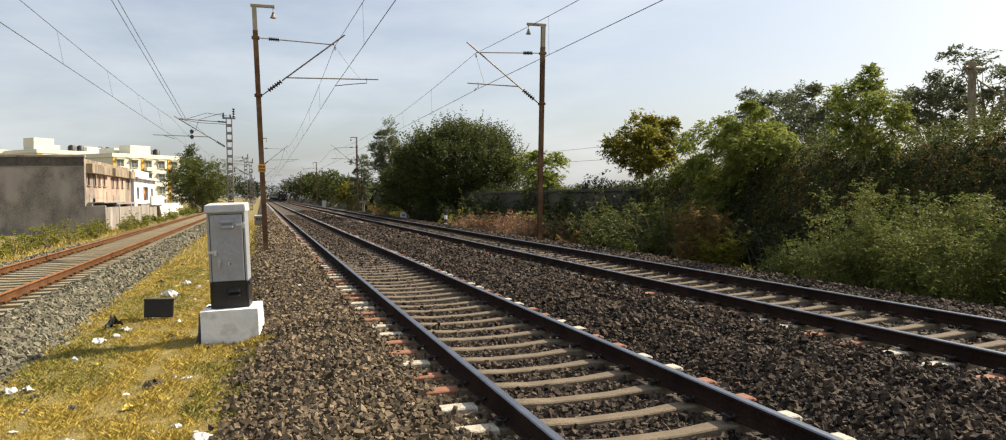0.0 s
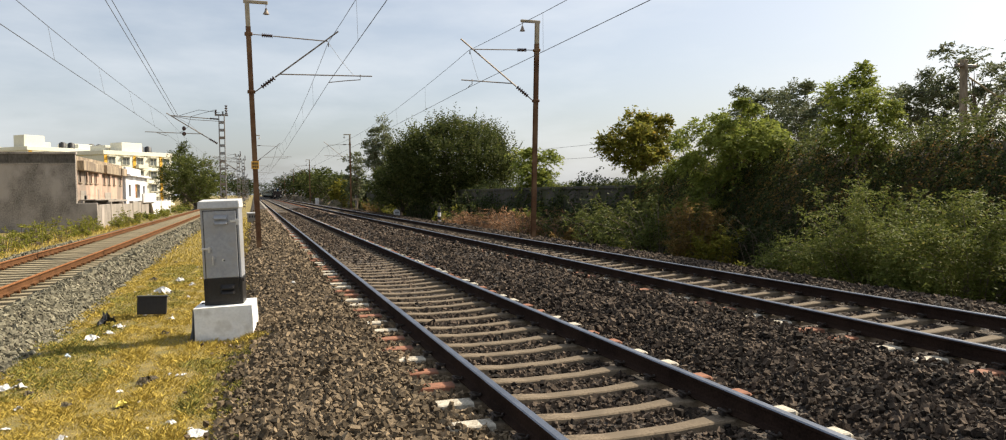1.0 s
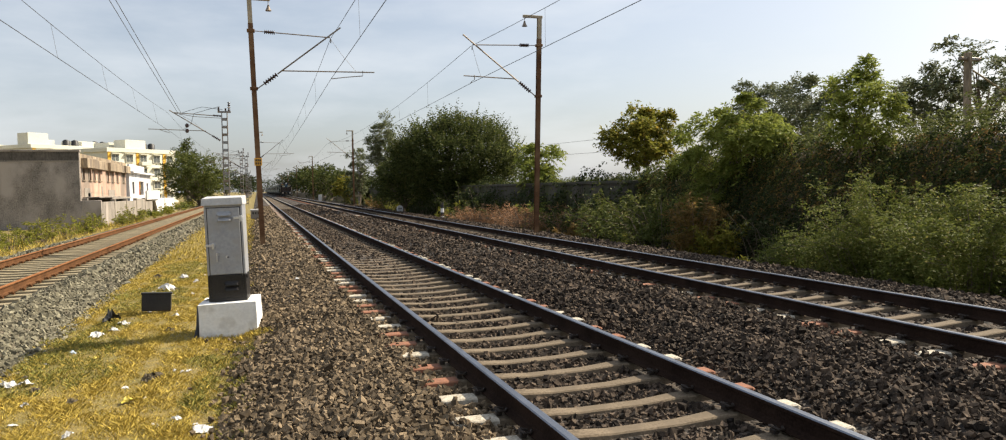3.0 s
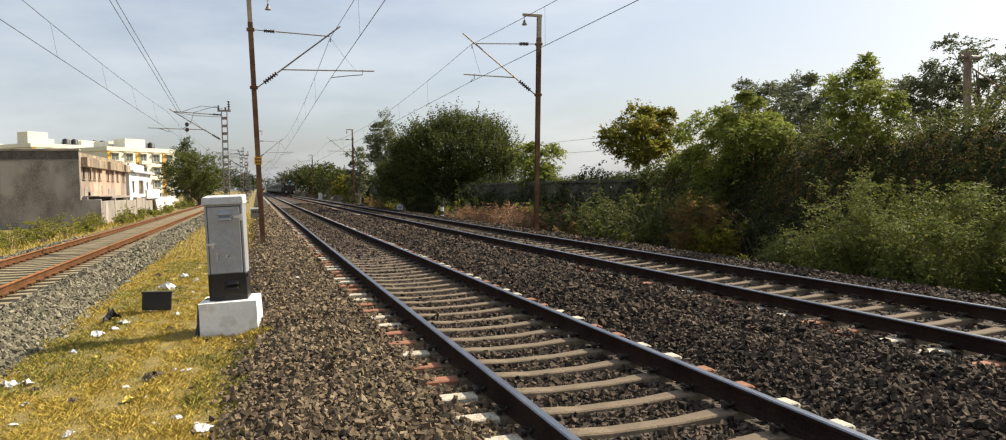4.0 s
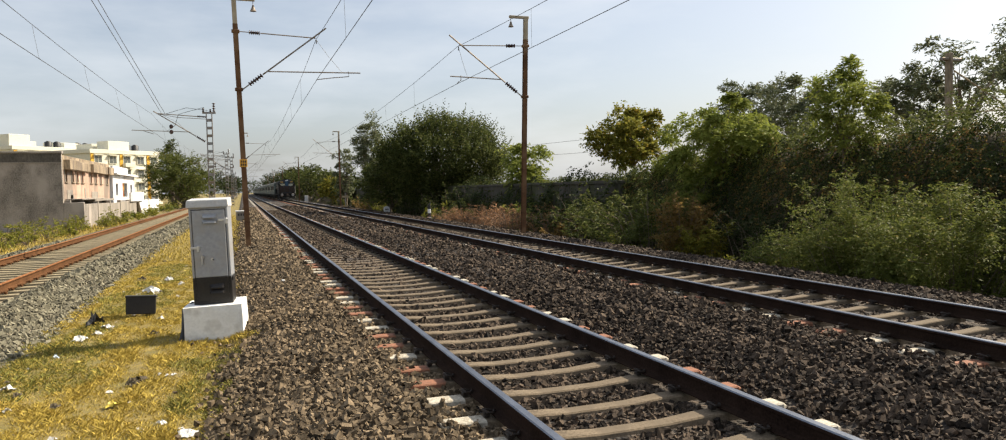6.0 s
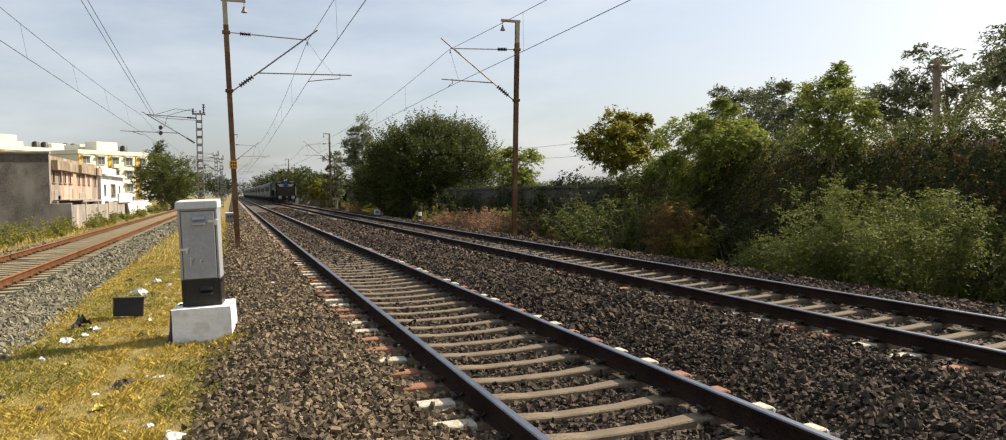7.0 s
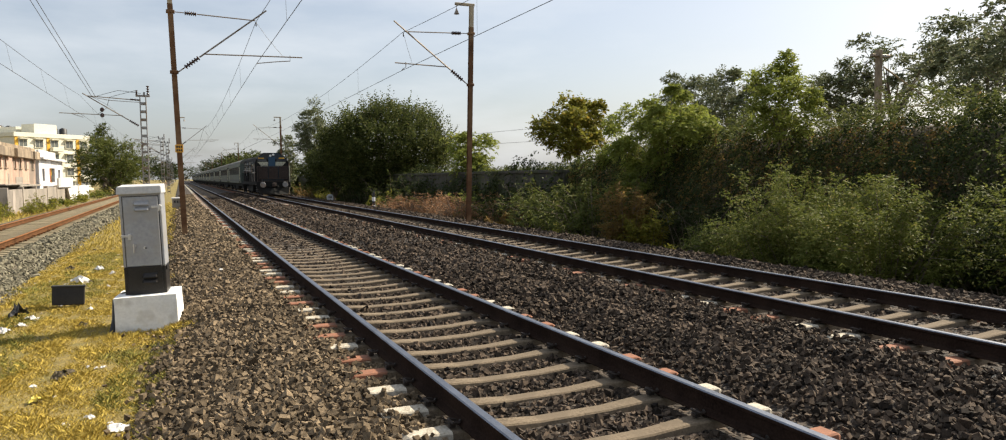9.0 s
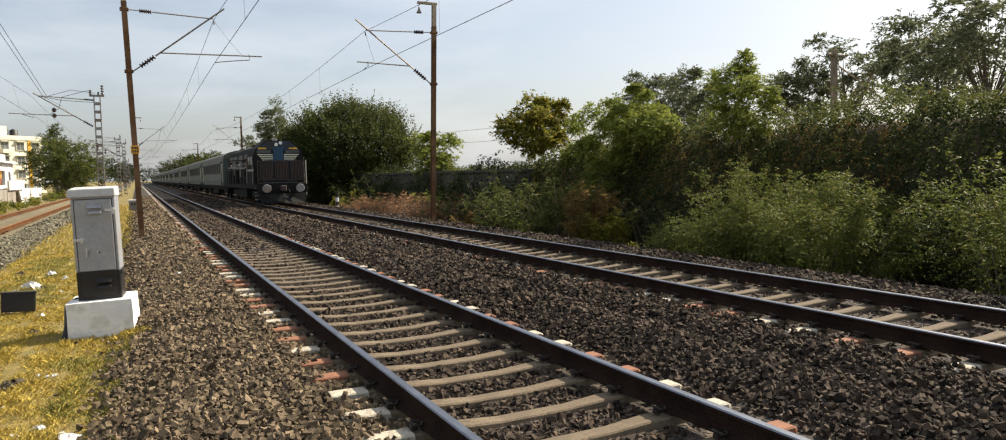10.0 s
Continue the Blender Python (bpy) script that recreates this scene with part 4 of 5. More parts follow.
tree("grey_tree", "thin grey-green tree with a bare side", 9.6, 92, -0.9, 8.6, 3.2, 0.26, L["grey"], 6000, 30, 0.2, 6, clump=0.16)
for i, (tx, ty, h, w, lf) in enumerate([(12, 104, 5, 6, "acacia"), (11.0, 118, 5, 5, "yellowing"), (12.5, 134, 7, 7, "acacia"), (11.5, 150, 8, 7, "acacia"), (12, 172, 9, 9, "acacia"), (12.5, 200, 9, 11, "acacia"), (13, 236, 10, 12, "acacia"), (14, 290, 11, 15, "dark"), (13, 350, 12, 16, "dark"), (-7, 330, 10, 12, "dark"), (-14, 300, 11, 20, "dark"), (-18, 220, 8, 12, "acacia"), (-16, 170, 6, 10, "acacia"), (2, 640, 13, 26, "dark"), (-12, 620, 13, 26, "dark"), (16, 560, 14, 24, "dark")]):
    tree("lineside_tree", "lineside tree with dense dull green crown", tx, ty, -0.8, h, w, 0.5 if ty < 200 else 0.9, L[lf], 3000, 44, 0.12, 20 + i, clump=0.15)
tree("neem_sapling", "young neem tree with drooping bright leaves", 13.4, 39, 0.2, 4.6, 3.0, 0.2, L["neem"], 8000, 22, 0.2, 41, droop=0.5, clump=0.2, wobble=0.2)
tree("yellowing_tree", "small tree with yellowing round crown", 16.0, 31.4, 1.2, 4.45, 4.3, 0.17, L["yellowing"], 17000, 30, 0.33, 42, clump=0.125, slim=0.26, thick=0.09, wobble=0.22, shell=0.1)
tree("neem_tree", "bright green neem tree with drooping sprays", 13.4, 19.6, -0.5, 5.2, 3.9, 0.135, L["neem"], 26000, 30, 0.36, 43, droop=0.7, clump=0.125, thick=0.09, wobble=0.3, shell=0.05, shoots=((0.5, 0.2, 4.9), (-0.9, -0.2, 4.3), (1.2, 0.3, 4.4)))
tree("neem_tree", "leaning neem tree on the bank", 14.1, 23.6, 0.4, 3.8, 2.1, 0.14, L["neem"], 7000, 14, 0.3, 44, droop=0.7, clump=0.17, wobble=0.25)
tree("neem_tree", "low neem with hanging branches below the bank", 12.3, 20.3, -0.8, 3.2, 2.0, 0.125, L["neem"], 6500, 14, 0.35, 54, droop=0.9, clump=0.16, wobble=0.25)
tree("slender_tree", "slender young tree with a feathery tip", 13.0, 14.2, -0.2, 4.8, 2.2, 0.1, L["neem"], 15000, 26, 0.6, 45, droop=0.4, clump=0.14, thick=0.05, wobble=0.28, shell=0.05, shoots=((0.15, 0, 4.85), (0.1, 0, 5.1), (-0.15, 0, 4.7), (0.3, 0.1, 4.65)))
tree("grey_tree", "grey-green tree behind the bank", 27.2, 36, 2.0, 6.3, 4.8, 0.2, L["grey"], 13000, 30, 0.2, 46, clump=0.13, wobble=0.22)
tree("grey_tree", "grey-green tree behind the bank", 26.3, 31, 2.0, 6.0, 3.9, 0.19, L["grey"], 12500, 28, 0.2, 47, clump=0.14, wobble=0.22)
tree("grey_tree", "grey-green tree behind the bank", 27.2, 24.6, 2.2, 4.8, 3.8, 0.17, L["grey"], 12500, 28, 0.2, 48, clump=0.14, wobble=0.22)
tree("eucalyptus_tree", "tall open eucalyptus behind the bank", 28.3, 22.2, 2.4, 5.8, 5.8, 0.19, L["grey"], 8000, 24, 0.3, 49, clump=0.10, droop=0.6, wobble=0.3)
tree("eucalyptus_tree", "tall open eucalyptus behind the bank", 24.6, 16.0, 2.4, 5.4, 4.6, 0.17, L["grey"], 12500, 32, 0.2, 50, clump=0.12, droop=0.6, wobble=0.25)
tree("eucalyptus_tree", "tall open eucalyptus behind the bank", 21.4, 12.0, 2.4, 5.0, 4.8, 0.16, L["grey"], 12500, 32, 0.2, 51, clump=0.12, droop=0.6, wobble=0.25)
tree("roadside_tree", "dense dark tree beyond the white house", -11.4, 113, -0.7, 8.4, 10.2, 0.3, L["edge"], 20000, 80, 0.06, 52, clump=0.12, up=0.2)
tree("roadside_tree", "thin top of a tree beyond the white house", -13.0, 122, -0.7, 11.3, 3.4, 0.3, L["acacia"], 5000, 20, 0.4, 53, clump=0.2)

shrub("shrub", "light green leafy shrub at the foot of the bank", 10.2, 10.6, -1.0, 2.9, 3.1, 0.072, L["shrub"], 60, 23000, 61)
shrub("shrub", "light green leafy shrub at the foot of the bank", 10.1, 8.6, -1.0, 2.8, 3.1, 0.072, L["shrub"], 54, 20500, 62)
shrub("shrub", "light green leafy shrub with long shoots", 9.9, 12.6, -1.0, 1.7, 2.2, 0.075, L["shrub"], 40, 8000, 63)
shrub("shrub", "leafy shrub in front of the creepers", 10.0, 4.8, -1.0, 3.2, 2.6, 0.075, L["shrub"], 70, 12500, 64)
shrub("shrub", "dark shrub in front of the creepers", 11.4, 6.6, -1.0, 2.4, 2.6, 0.10, L["dark"], 45, 5500, 65)
shrub("shrub", "dull green thorny shrub below the bank", 11.0, 21.2, -1.0, 3.0, 4.0, 0.12, L["edge"], 60, 8500, 66)
shrub("shrub", "dull green thorny shrub below the bank", 11.2, 24.8, -1.0, 2.5, 3.4, 0.12, L["edge"], 45, 5500, 67)
shrub("dry_shrub", "browning shrub with dead leaves", 10.5, 18.4, -0.9, 2.4, 1.5, 0.1, L["browning"], 40, 5000, 68)
shrub("dry_shrub", "browning shrub with dead leaves", 10.7, 17.4, -0.9, 1.5, 1.3, 0.1, L["yellowing"], 30, 3500, 69)
for i, (sx, sy, h, w, lf) in enumerate([(9.3, 20.5, 0.8, 1.0, "weed"), (9.6, 22.4, 0.7, 1.2, "weed"), (11.4, 30, 1.8, 2.6, "acacia"), (11.2, 33, 1.6, 2.4, "shrub"), (10.2, 27.5, 1.0, 1.3, "browning"), (11.2, 44, 2.0, 3, "acacia"), (10.6, 48, 1.6, 2.4, "weed"), (9.8, 66, 2.4, 2.4, "weed"), (10.4, 72, 2.8, 3, "shrub"), (9.8, 80, 2.0, 2.4, "browning"), (11, 92, 2.4, 4, "shrub"), (10.5, 104, 2.2, 4, "acacia"), (9.0, 14.6, 0.7, 0.9, "weed"), (9.2, 9.0, 0.8, 1.2, "shrub"), (11.8, 16.2, 2.2, 2.4, "dark"), (11.8, 28, 2.6, 2.6, "dark"), (11.6, 37, 2.4, 3.0, "dark"), (11.8, 40.5, 2.0, 3.0, "acacia"), (11.8, 46.5, 2.8, 3.4, "dark"), (11.7, 51, 3.2, 3.6, "acacia"), (11.5, 55, 3.0, 3.6, "dark"), (11.3, 60, 3.0, 4.0, "dark"), (11.9, 34.5, 2.4, 2.6, "neem")]):
    shrub("lineside_bush", "low lineside bush beside the second track", sx, sy, -0.95, h, w, 0.11 if sy < 30 else 0.15, L[lf], 26, 1400, 80 + i)
for i in range(9):
    shrub("dry_brush", "clump of reddish dry brush", 10.1 + random.uniform(-0.3, 1.2), 30.5 + 1.7 * i, -0.8, random.uniform(1.0, 1.7), random.uniform(1.6, 2.4), 0.2, M["brush"], 60, 1600, 110 + i, slim=0.045)
for i in range(44):
    sy = random.uniform(24, 62)
    shrub("wayside_weed", "yellow-green weed along the far side of the rusty track", -11.5 - random.uniform(0, 1.2) * (sy < 52), sy, -0.62, random.uniform(0.5, 1.5), random.uniform(0.4, 0.9), 0.12, L["weed"], 10, 260, 130 + i)
for i in range(12):
    shrub("wayside_weed", "green weed below the boundary wall", -11.4 - random.uniform(0, 1.0), 64 + 5 * i, -0.6, random.uniform(0.6, 1.4), random.uniform(1.0, 2.2), 0.2, L["weed" if i % 2 else "shrub"], 14, 400, 160 + i)


# ---- grass ----
def grass(name, label, spots, height, material, lean=0.5):
    """Single blades, three-cornered and bent."""
    n = len(spots)
    a, h = rng.uniform(0, 2 * math.pi, n), height * rng.uniform(0.4, 1.4, n) * (1 + 0.7 * bumps(spots[:, 0] * 5 + 1, spots[:, 1] * 4.3) + 0.5 * bumps(spots[:, 0] * 3.1, spots[:, 1] * 2.7))
    w = 0.0018 + 0.0026 * rng.random(n)
    side = np.stack([np.cos(a), np.sin(a), np.zeros(n)], 1) * w[:, None]
    b = rng.uniform(0, 2 * math.pi, n)
    tilt = np.stack([np.cos(b), np.sin(b), np.zeros(n)], 1) * (h * lean * rng.random(n))[:, None]
    up = np.stack([np.zeros(n), np.zeros(n), h], 1)
    v = np.stack([spots - side, spots + side, spots + side * 0.7 + up * 0.6 + tilt * 0.35, spots + up + tilt], 1)
    return tagged(new(name, soup(name, v.reshape(-1, 3), np.arange(4 * n).reshape(n, 4), material)), label, "grass", kind="stuff")


def lawn(n, x0, x1, y0, y1, power=1.0):
    x, y = rng.uniform(x0, x1, n), y0 + (y1 - y0) * rng.random(n) ** power
    z = profile(x, GROUND) + 0.035 * bumps(x, y)
    z = np.where(x > -3.2, np.maximum(z, bed_height(x, y)), z)
    return np.stack([x, y, z - 0.01], 1)


g = lawn(235000, -5.9, -2.6, 3.0, 24, 1.6)
patch = bumps(g[:, 0] * 0.8 + 3, g[:, 1] * 0.7)
edge = g[:, 0] < grass_edge(g[:, 1]) + np.abs(rng.normal(0, 0.10, len(g)))
tuft = bumps(g[:, 0] * 5 + 1, g[:, 1] * 4.3)
keep = edge & (rng.random(len(g)) < 0.9 + 0.3 * patch + 0.5 * tuft)
green = (patch > 0.12) & (rng.random(len(g)) < 0.6)
grass("dry_grass", "short dry yellow grass in the strip between the tracks", g[keep & ~green], 0.042, M["blade"], 1.5)
grass("green_grass", "patches of half-green grass", g[keep & green], 0.046, M["blade_green"], 1.3)
g = lawn(1300, -3.75, -2.8, 9.7, 10.02)
grass("dry_grass", "tufts of dry grass at the foot of the plinth", g, 0.06, M["blade"], 0.8)
g = lawn(14000, -6.0, -3.0, 24, 70, 1.3)
grass("dry_grass", "short dry grass further along the strip", g, 0.12, M["blade"], 0.9)
g = lawn(7000, -14, -10.9, 20, 60)
grass("tall_grass", "taller dry grass below the dark wall", g, 0.2, M["blade"], 0.6)
n = 9000
x, y = rng.uniform(8.6, 11, n), rng.uniform(8, 55, n)
grass("tall_grass", "dry grass tufts beside the second track", np.stack([x, y, profile(x, GROUND)], 1), 0.26, M["blade"], 0.8)


# ---- relay cabinet on its plinth ----
def cabinet():
    ob = thing("relay_cabinet", "silver-painted steel relay cabinet with black lower third, on a plinth", "cabinet", pose(-3.22, 10.45, -0.014, 0, -1.4, -6))
    w, d, h = 0.275, 0.20, 1.47
    part("body", box(bmesh.new(), (-w, -d, 0.405), (w, d, h), 0.008), M["silver"], ob)
    part("lower_body", box(bmesh.new(), (-w - 0.001, -d - 0.001, 0.0), (w + 0.001, d + 0.001, 0.405), 0.008), M["black_paint"], ob, "black-painted lower part")
    bm = bmesh.new()
    v = [bm.verts.new(c) for c in ((-w - 0.028, -d - 0.05, h - 0.01), (w + 0.014, -d - 0.05, h - 0.01), (w + 0.014, d + 0.04, h - 0.01), (-w - 0.028, d + 0.04, h - 0.01), (-w - 0.02, -d - 0.04, h + 0.10), (w + 0.008, -d - 0.04, h + 0.10), (w + 0.008, d + 0.03, h + 0.13), (-w - 0.02, d + 0.03, h + 0.13))]
    for q in ((0, 3, 2, 1), (4, 5, 6, 7), (0, 1, 5, 4), (1, 2, 6, 5), (2, 3, 7, 6), (3, 0, 4, 7)):
        bm.faces.new([v[i] for i in q])
    bmesh.ops.bevel(bm, geom=list(bm.edges), offset=0.008, segments=2, affect="EDGES")
    part("roof", bm, M["silver_roof"], ob, "pale overhanging roof")
    dw = w - 0.045
    bm = box(bmesh.new(), (-dw, -d - 0.014, 0.415), (dw, -d + 0.002, h - 0.05), 0.006)
    door = part("door", bm, M["silver"], ob, "flat steel door")
    part("lower_door", box(bmesh.new(), (-dw, -d - 0.014, 0.05), (dw, -d + 0.002, 0.407), 0.006), M["black_paint"], ob, "black lower door panel")
    bm = bmesh.new()
    for a, b in (((-dw - 0.012, 0.045), (-dw - 0.003, h - 0.04)), ((dw + 0.003, 0.045), (dw + 0.012, h - 0.04)), ((-dw - 0.012, h - 0.047), (dw + 0.012, h - 0.038))):
        box(bm, (a[0], -d - 0.004, a[1]), (b[0], -d + 0.001, b[1]))
    part("door_gap", bm, M["black_paint"], ob, "dark gap round the door")
    for z, q in ((1.315, -0.085), (1.235, -0.08), (0.26, -0.03), (0.18, -0.03)):
        bm = bmesh.new()
        sec = [(-0.0, -0.01), (-0.045, -0.012), (-0.04, 0.008), (0.0, 0.05)]
        rings = [[bm.verts.new((x, -d - 0.013 + a * k, z + c)) for a, c in sec] for x, k in ((q - 0.012, 0.2), (q + 0.012, 1), (q + 0.175, 1), (q + 0.195, 0.2))]
        for r0, r1 in zip(rings, rings[1:]):
            for k in range(4):
                bm.faces.new((r0[k], r0[(k + 1) % 4], r1[(k + 1) % 4], r1[k]))
        bm.faces.new(rings[0]), bm.faces.new(rings[-1])
        bmesh.ops.recalc_face_normals(bm, faces=bm.faces)
        part("louvre", bm, M["silver" if z > 0.5 else "black_paint"], door, "pressed ventilation louvre")
    for x, z in ((dw - 0.09, 1.265), (-dw - 0.045, 0.86)):
        bm = box(bmesh.new(), (x, -d - 0.03, z - 0.017), (x + 0.14, -d - 0.012, z + 0.017), 0.004)
        box(bm, (x + 0.09, -d - 0.04, z - 0.06), (x + 0.125, -d - 0.012, z + 0.03), 0.004)
        part("hasp", bm, M["bright"], ob, "bright steel hasp")
    bm = tube(bmesh.new(), [(-0.11, -d - 0.012, 0.72), (-0.11, -d - 0.045, 0.72)], 0.024, 8)
    tube(bm, [(-0.11, -d - 0.04, 0.745), (-0.118, -d - 0.045, 0.61)], [0.017, 0.011], 6)
    part("door_handle", bm, M["bright"], door, "bright steel drop handle")
    bm = tube(bmesh.new(), [(0.02, -d - 0.012, 0.68), (0.02, -d - 0.022, 0.68)], 0.02, 10)
    part("lock", bm, M["bright"], door, "round bright lock")
    part("keyhole", tube(bmesh.new(), [(0.035, -d - 0.02, 0.675), (0.035, -d - 0.026, 0.675)], 0.013, 8), M["black"], door)
    part("side_hinge", box(bmesh.new(), (w, -d + 0.02, 0.34), (w + 0.02, -d + 0.06, 0.40), 0.003), M["black_paint"], ob)
    # plinth and the hose at its corner
    pl = thing("plinth", "chipped whitewashed concrete plinth sunk in dry grass", "plinth", pose(-3.24, 10.42, -0.01, 0, -1.5, -5))
    bm = bmesh.new()
    lo, hi = (-0.385, -0.38, -0.62), (0.425, 0.42, -0.004)
    box(bm, lo, hi, 0.0)
    bmesh.ops.subdivide_edges(bm, edges=bm.edges, cuts=5, use_grid_fill=True)
    for v in bm.verts:
        t = noise.noise_vector(v.co * 5) * 0.012
        v.co += t
        v.co.x += 0.02 * (-v.co.z) * (1 if v.co.x > 0 else -1)
    part("block", bm, M["whitewash"], pl, smooth=False)
    ho = thing("cable_duct", "black plastic cable duct beside the plinth", "cable duct")
    part("hose", tube(bmesh.new(), [(-3.55, 10.6, -0.03), (-3.66, 10.38, -0.1), (-3.66, 10.2, -0.34), (-3.70, 10.1, -0.56)], [0.03, 0.04, 0.04, 0.045], 8), M["black"], ho, smooth=True)


cabinet()


# ---- small lineside things ----
def marker_post(x, y):
    ob = thing("marker_post", "short round post banded in black and white", "marker post", pose(x, y, -0.46))
    for k in range(4):
        part("band", tube(bmesh.new(), [(0, 0, 0.26 * k), (0, 0, 0.26 * k + 0.26)], 0.11, 12), M["black" if k % 2 else "white_wall"], ob, "painted band")
    part("cap", tube(bmesh.new(), [(0.02, 0, 1.04), (0.05, 0, 1.16), (0.12, 0, 1.3)], [0.06, 0.04, 0.02], 6), M["black"], ob)


marker_post(8.75, 44.8)


def milestone(x, y, z, s, yaw=0):
    ob = thing("kilometre_stone", "small white stone with rounded top and dark marks", "kilometre stone", pose(x, y, z, 0, 0, yaw), group="kilometre stones")
    bm = bmesh.new()
    arc = [(-0.5, 0)] + [(-0.5 * math.cos(a), 0.55 + 0.45 * math.sin(a)) for a in (math.pi * k / 10 for k in range(11))] + [(0.5, 0)]
    extrude(bm, [(a * s, c * s) for a, c in arc], [-0.14 * s, 0.14 * s])
    body = part("stone", bm, M["white_wall"], ob)
    for q in (-0.2, 0.0, 0.2):
        part("mark", box(bmesh.new(), ((q - 0.07) * s, -0.155 * s, 0.35 * s), ((q + 0.07) * s, -0.141 * s, 0.6 * s)), M["black"], body)


milestone(8.9, 60.5, -0.3, 0.52)
ob = thing("lineside_box", "low pale concrete box with dark marks beside the mast", "concrete box", pose(-2.9, 52, -0.26))
part("lid", box(bmesh.new(), (-0.38, -0.3, 0.56), (0.38, 0.3, 0.66), 0.02), M["white_wall"], ob)
body = part("body", box(bmesh.new(), (-0.34, -0.26, 0.0), (0.34, 0.26, 0.557), 0.02), M["grey_wall"], ob)
for q in (-0.17, 0.0, 0.17):
    part("mark", box(bmesh.new(), (q - 0.05, -0.268, 0.3), (q + 0.05, -0.2605, 0.46)), M["black"], body)
ob = thing("notice_board", "small white board on a stake beside the second mast", "sign board", pose(8.0, 80, -0.5))
part("stake", box(bmesh.new(), (-0.04, -0.04, 0), (0.04, 0.04, 1.9), 0.005), M["galv"], ob)
part("board", box(bmesh.new(), (-0.4, -0.06, 1.35), (0.4, -0.042, 1.58), 0.004), M["sleeper_pale"], ob)
ob = thing("equipment_hut", "small white lineside equipment box far along the track", "equipment box", pose(8.4, 137, -0.4))
part("body", box(bmesh.new(), (-0.3, -0.25, 0), (0.3, 0.25, 1.15), 0.02), M["white_wall"], ob)
part("roof", box(bmesh.new(), (-0.36, -0.3, 1.152), (0.36, 0.3, 1.23), 0.02), M["silver_roof"], ob)

ob = thing("discarded_panel", "black discarded box panel lying in the grass", "discarded panel", pose(-4.57, 12.95, -0.49, -6, 3, 4))
part("shell", box(bmesh.new(), (-0.24, -0.15, 0.0), (0.24, 0.15, 0.33), 0.012), M["black_paint"], ob)
part("rim", box(bmesh.new(), (-0.255, -0.165, 0.30), (0.255, 0.165, 0.335), 0.008), M["black"], ob)


def crumpled(name, s, seed, tall=0.35):
    """A crumpled sheet lying loosely."""
    r = random.Random(seed)
    bm = bmesh.new()
    bmesh.ops.create_grid(bm, x_segments=7, y_segments=5, size=0.5)
    for v in bm.verts:
        q = noise.noise_vector(v.co * 3.1 + Vector((seed * 3.3, seed, 0)))
        v.co = Vector((v.co.x * s * (1 + 0.5 * q.x), v.co.y * s * 0.7 * (1 + 0.5 * q.y), s * tall * (0.45 + abs(q.z) * 1.2 + 0.5 * q.x) * (1.1 - abs(v.co.x) * 1.3)))
    top = list(bm.faces)
    bmesh.ops.solidify(bm, geom=top, thickness=0.003)
    me = bpy.data.meshes.new(name)
    bm.to_mesh(me)
    bm.free()
    return me


SCRAPS = [crumpled("plastic_scrap", s, k, t) for k, (s, t) in enumerate([(0.22, 0.4), (0.14, 0.5), (0.10, 0.5), (0.18, 0.25), (0.07, 0.6)])]
for me in SCRAPS:
    me.materials.append(M["plastic"])
WRAP = [crumpled("wrapper", 0.13, 21, 0.5), crumpled("wrapper", 0.09, 23, 0.5)]
WRAP[0].materials.append(mat("yellow_wrapper", (0.5, 0.38, 0.04), (0.62, 0.5, 0.1), rough=0.4)), WRAP[1].materials.append(mat("pale_blue_wrapper", (0.4, 0.48, 0.55), (0.6, 0.66, 0.7), rough=0.4))
BAG = crumpled("black_bag", 0.26, 31, 0.9)
BAG.materials.append(M["black"])
EARTH_BIT = crumpled("brown_scrap", 0.16, 33, 0.5)
EARTH_BIT.materials.append(M["earth"])


def litter(name, me, x, y, label, yaw=None, s=1.0):
    z = float(profile(x, GROUND) + 0.035 * bumps(x, y)) if x < -3.0 else float(bed_height(x, y)) + 0.02
    ob = new(name, me)
    ob.matrix_basis = pose(x, y, z + 0.005, random.uniform(-12, 12), random.uniform(-12, 12), random.uniform(0, 360) if yaw is None else yaw) @ Matrix.Scale(s, 4)
    return tagged(ob, label, "litter", group="litter in the grass")


WHITE = "crumpled dirty white plastic scrap lying in dry grass"
for x, y, k, s in ((-3.33, 5.7, 3, 1.0), (-4.45, 5.9, 2, 1.0), (-4.75, 5.75, 3, 0.8), (-3.75, 5.95, 4, 1.0), (-5.55, 8.2, 0, 0.8), (-5.35, 8.1, 1, 1.0), (-5.1, 7.1, 4, 1.2), (-4.95, 11.9, 1, 1.2), (-5.15, 10.9, 0, 0.9), (-5.0, 11.3, 1, 1.0), (-4.95, 15.3, 3, 1.5), (-4.75, 16.3, 0, 1.6), (-4.6, 18.4, 1, 1.6), (-4.2, 12.4, 2, 1.2), (-4.25, 17.6, 2, 1.4), (-4.15, 15.3, 4, 1.3), (-2.05, 14.3, 1, 0.7)):
    litter("plastic_scrap", SCRAPS[k], x, y, WHITE, s=s)
litter("wrapper", WRAP[0], -4.12, 6.9, "crushed yellow wrapper in the grass", 20, 1.1)
litter("wrapper", WRAP[1], -5.0, 5.5, "pale blue plastic wrapper in the grass")
litter("wrapper", WRAP[0], -4.9, 5.5, "torn yellowish wrapper in the grass", 120, 0.8)
litter("black_bag", BAG, -5.15, 12.1, "small black plastic bag in the grass", 30)
for i in range(95):
    y = 4.5 + 26 * random.random() ** 1.5
    x = random.uniform(-5.6, -3.35)
    k = random.randrange(5)
    if random.random() < 0.6:
        litter("plastic_scrap", SCRAPS[k], x, y, WHITE, s=random.uniform(0.15, 0.45) * (1 + y / 40))
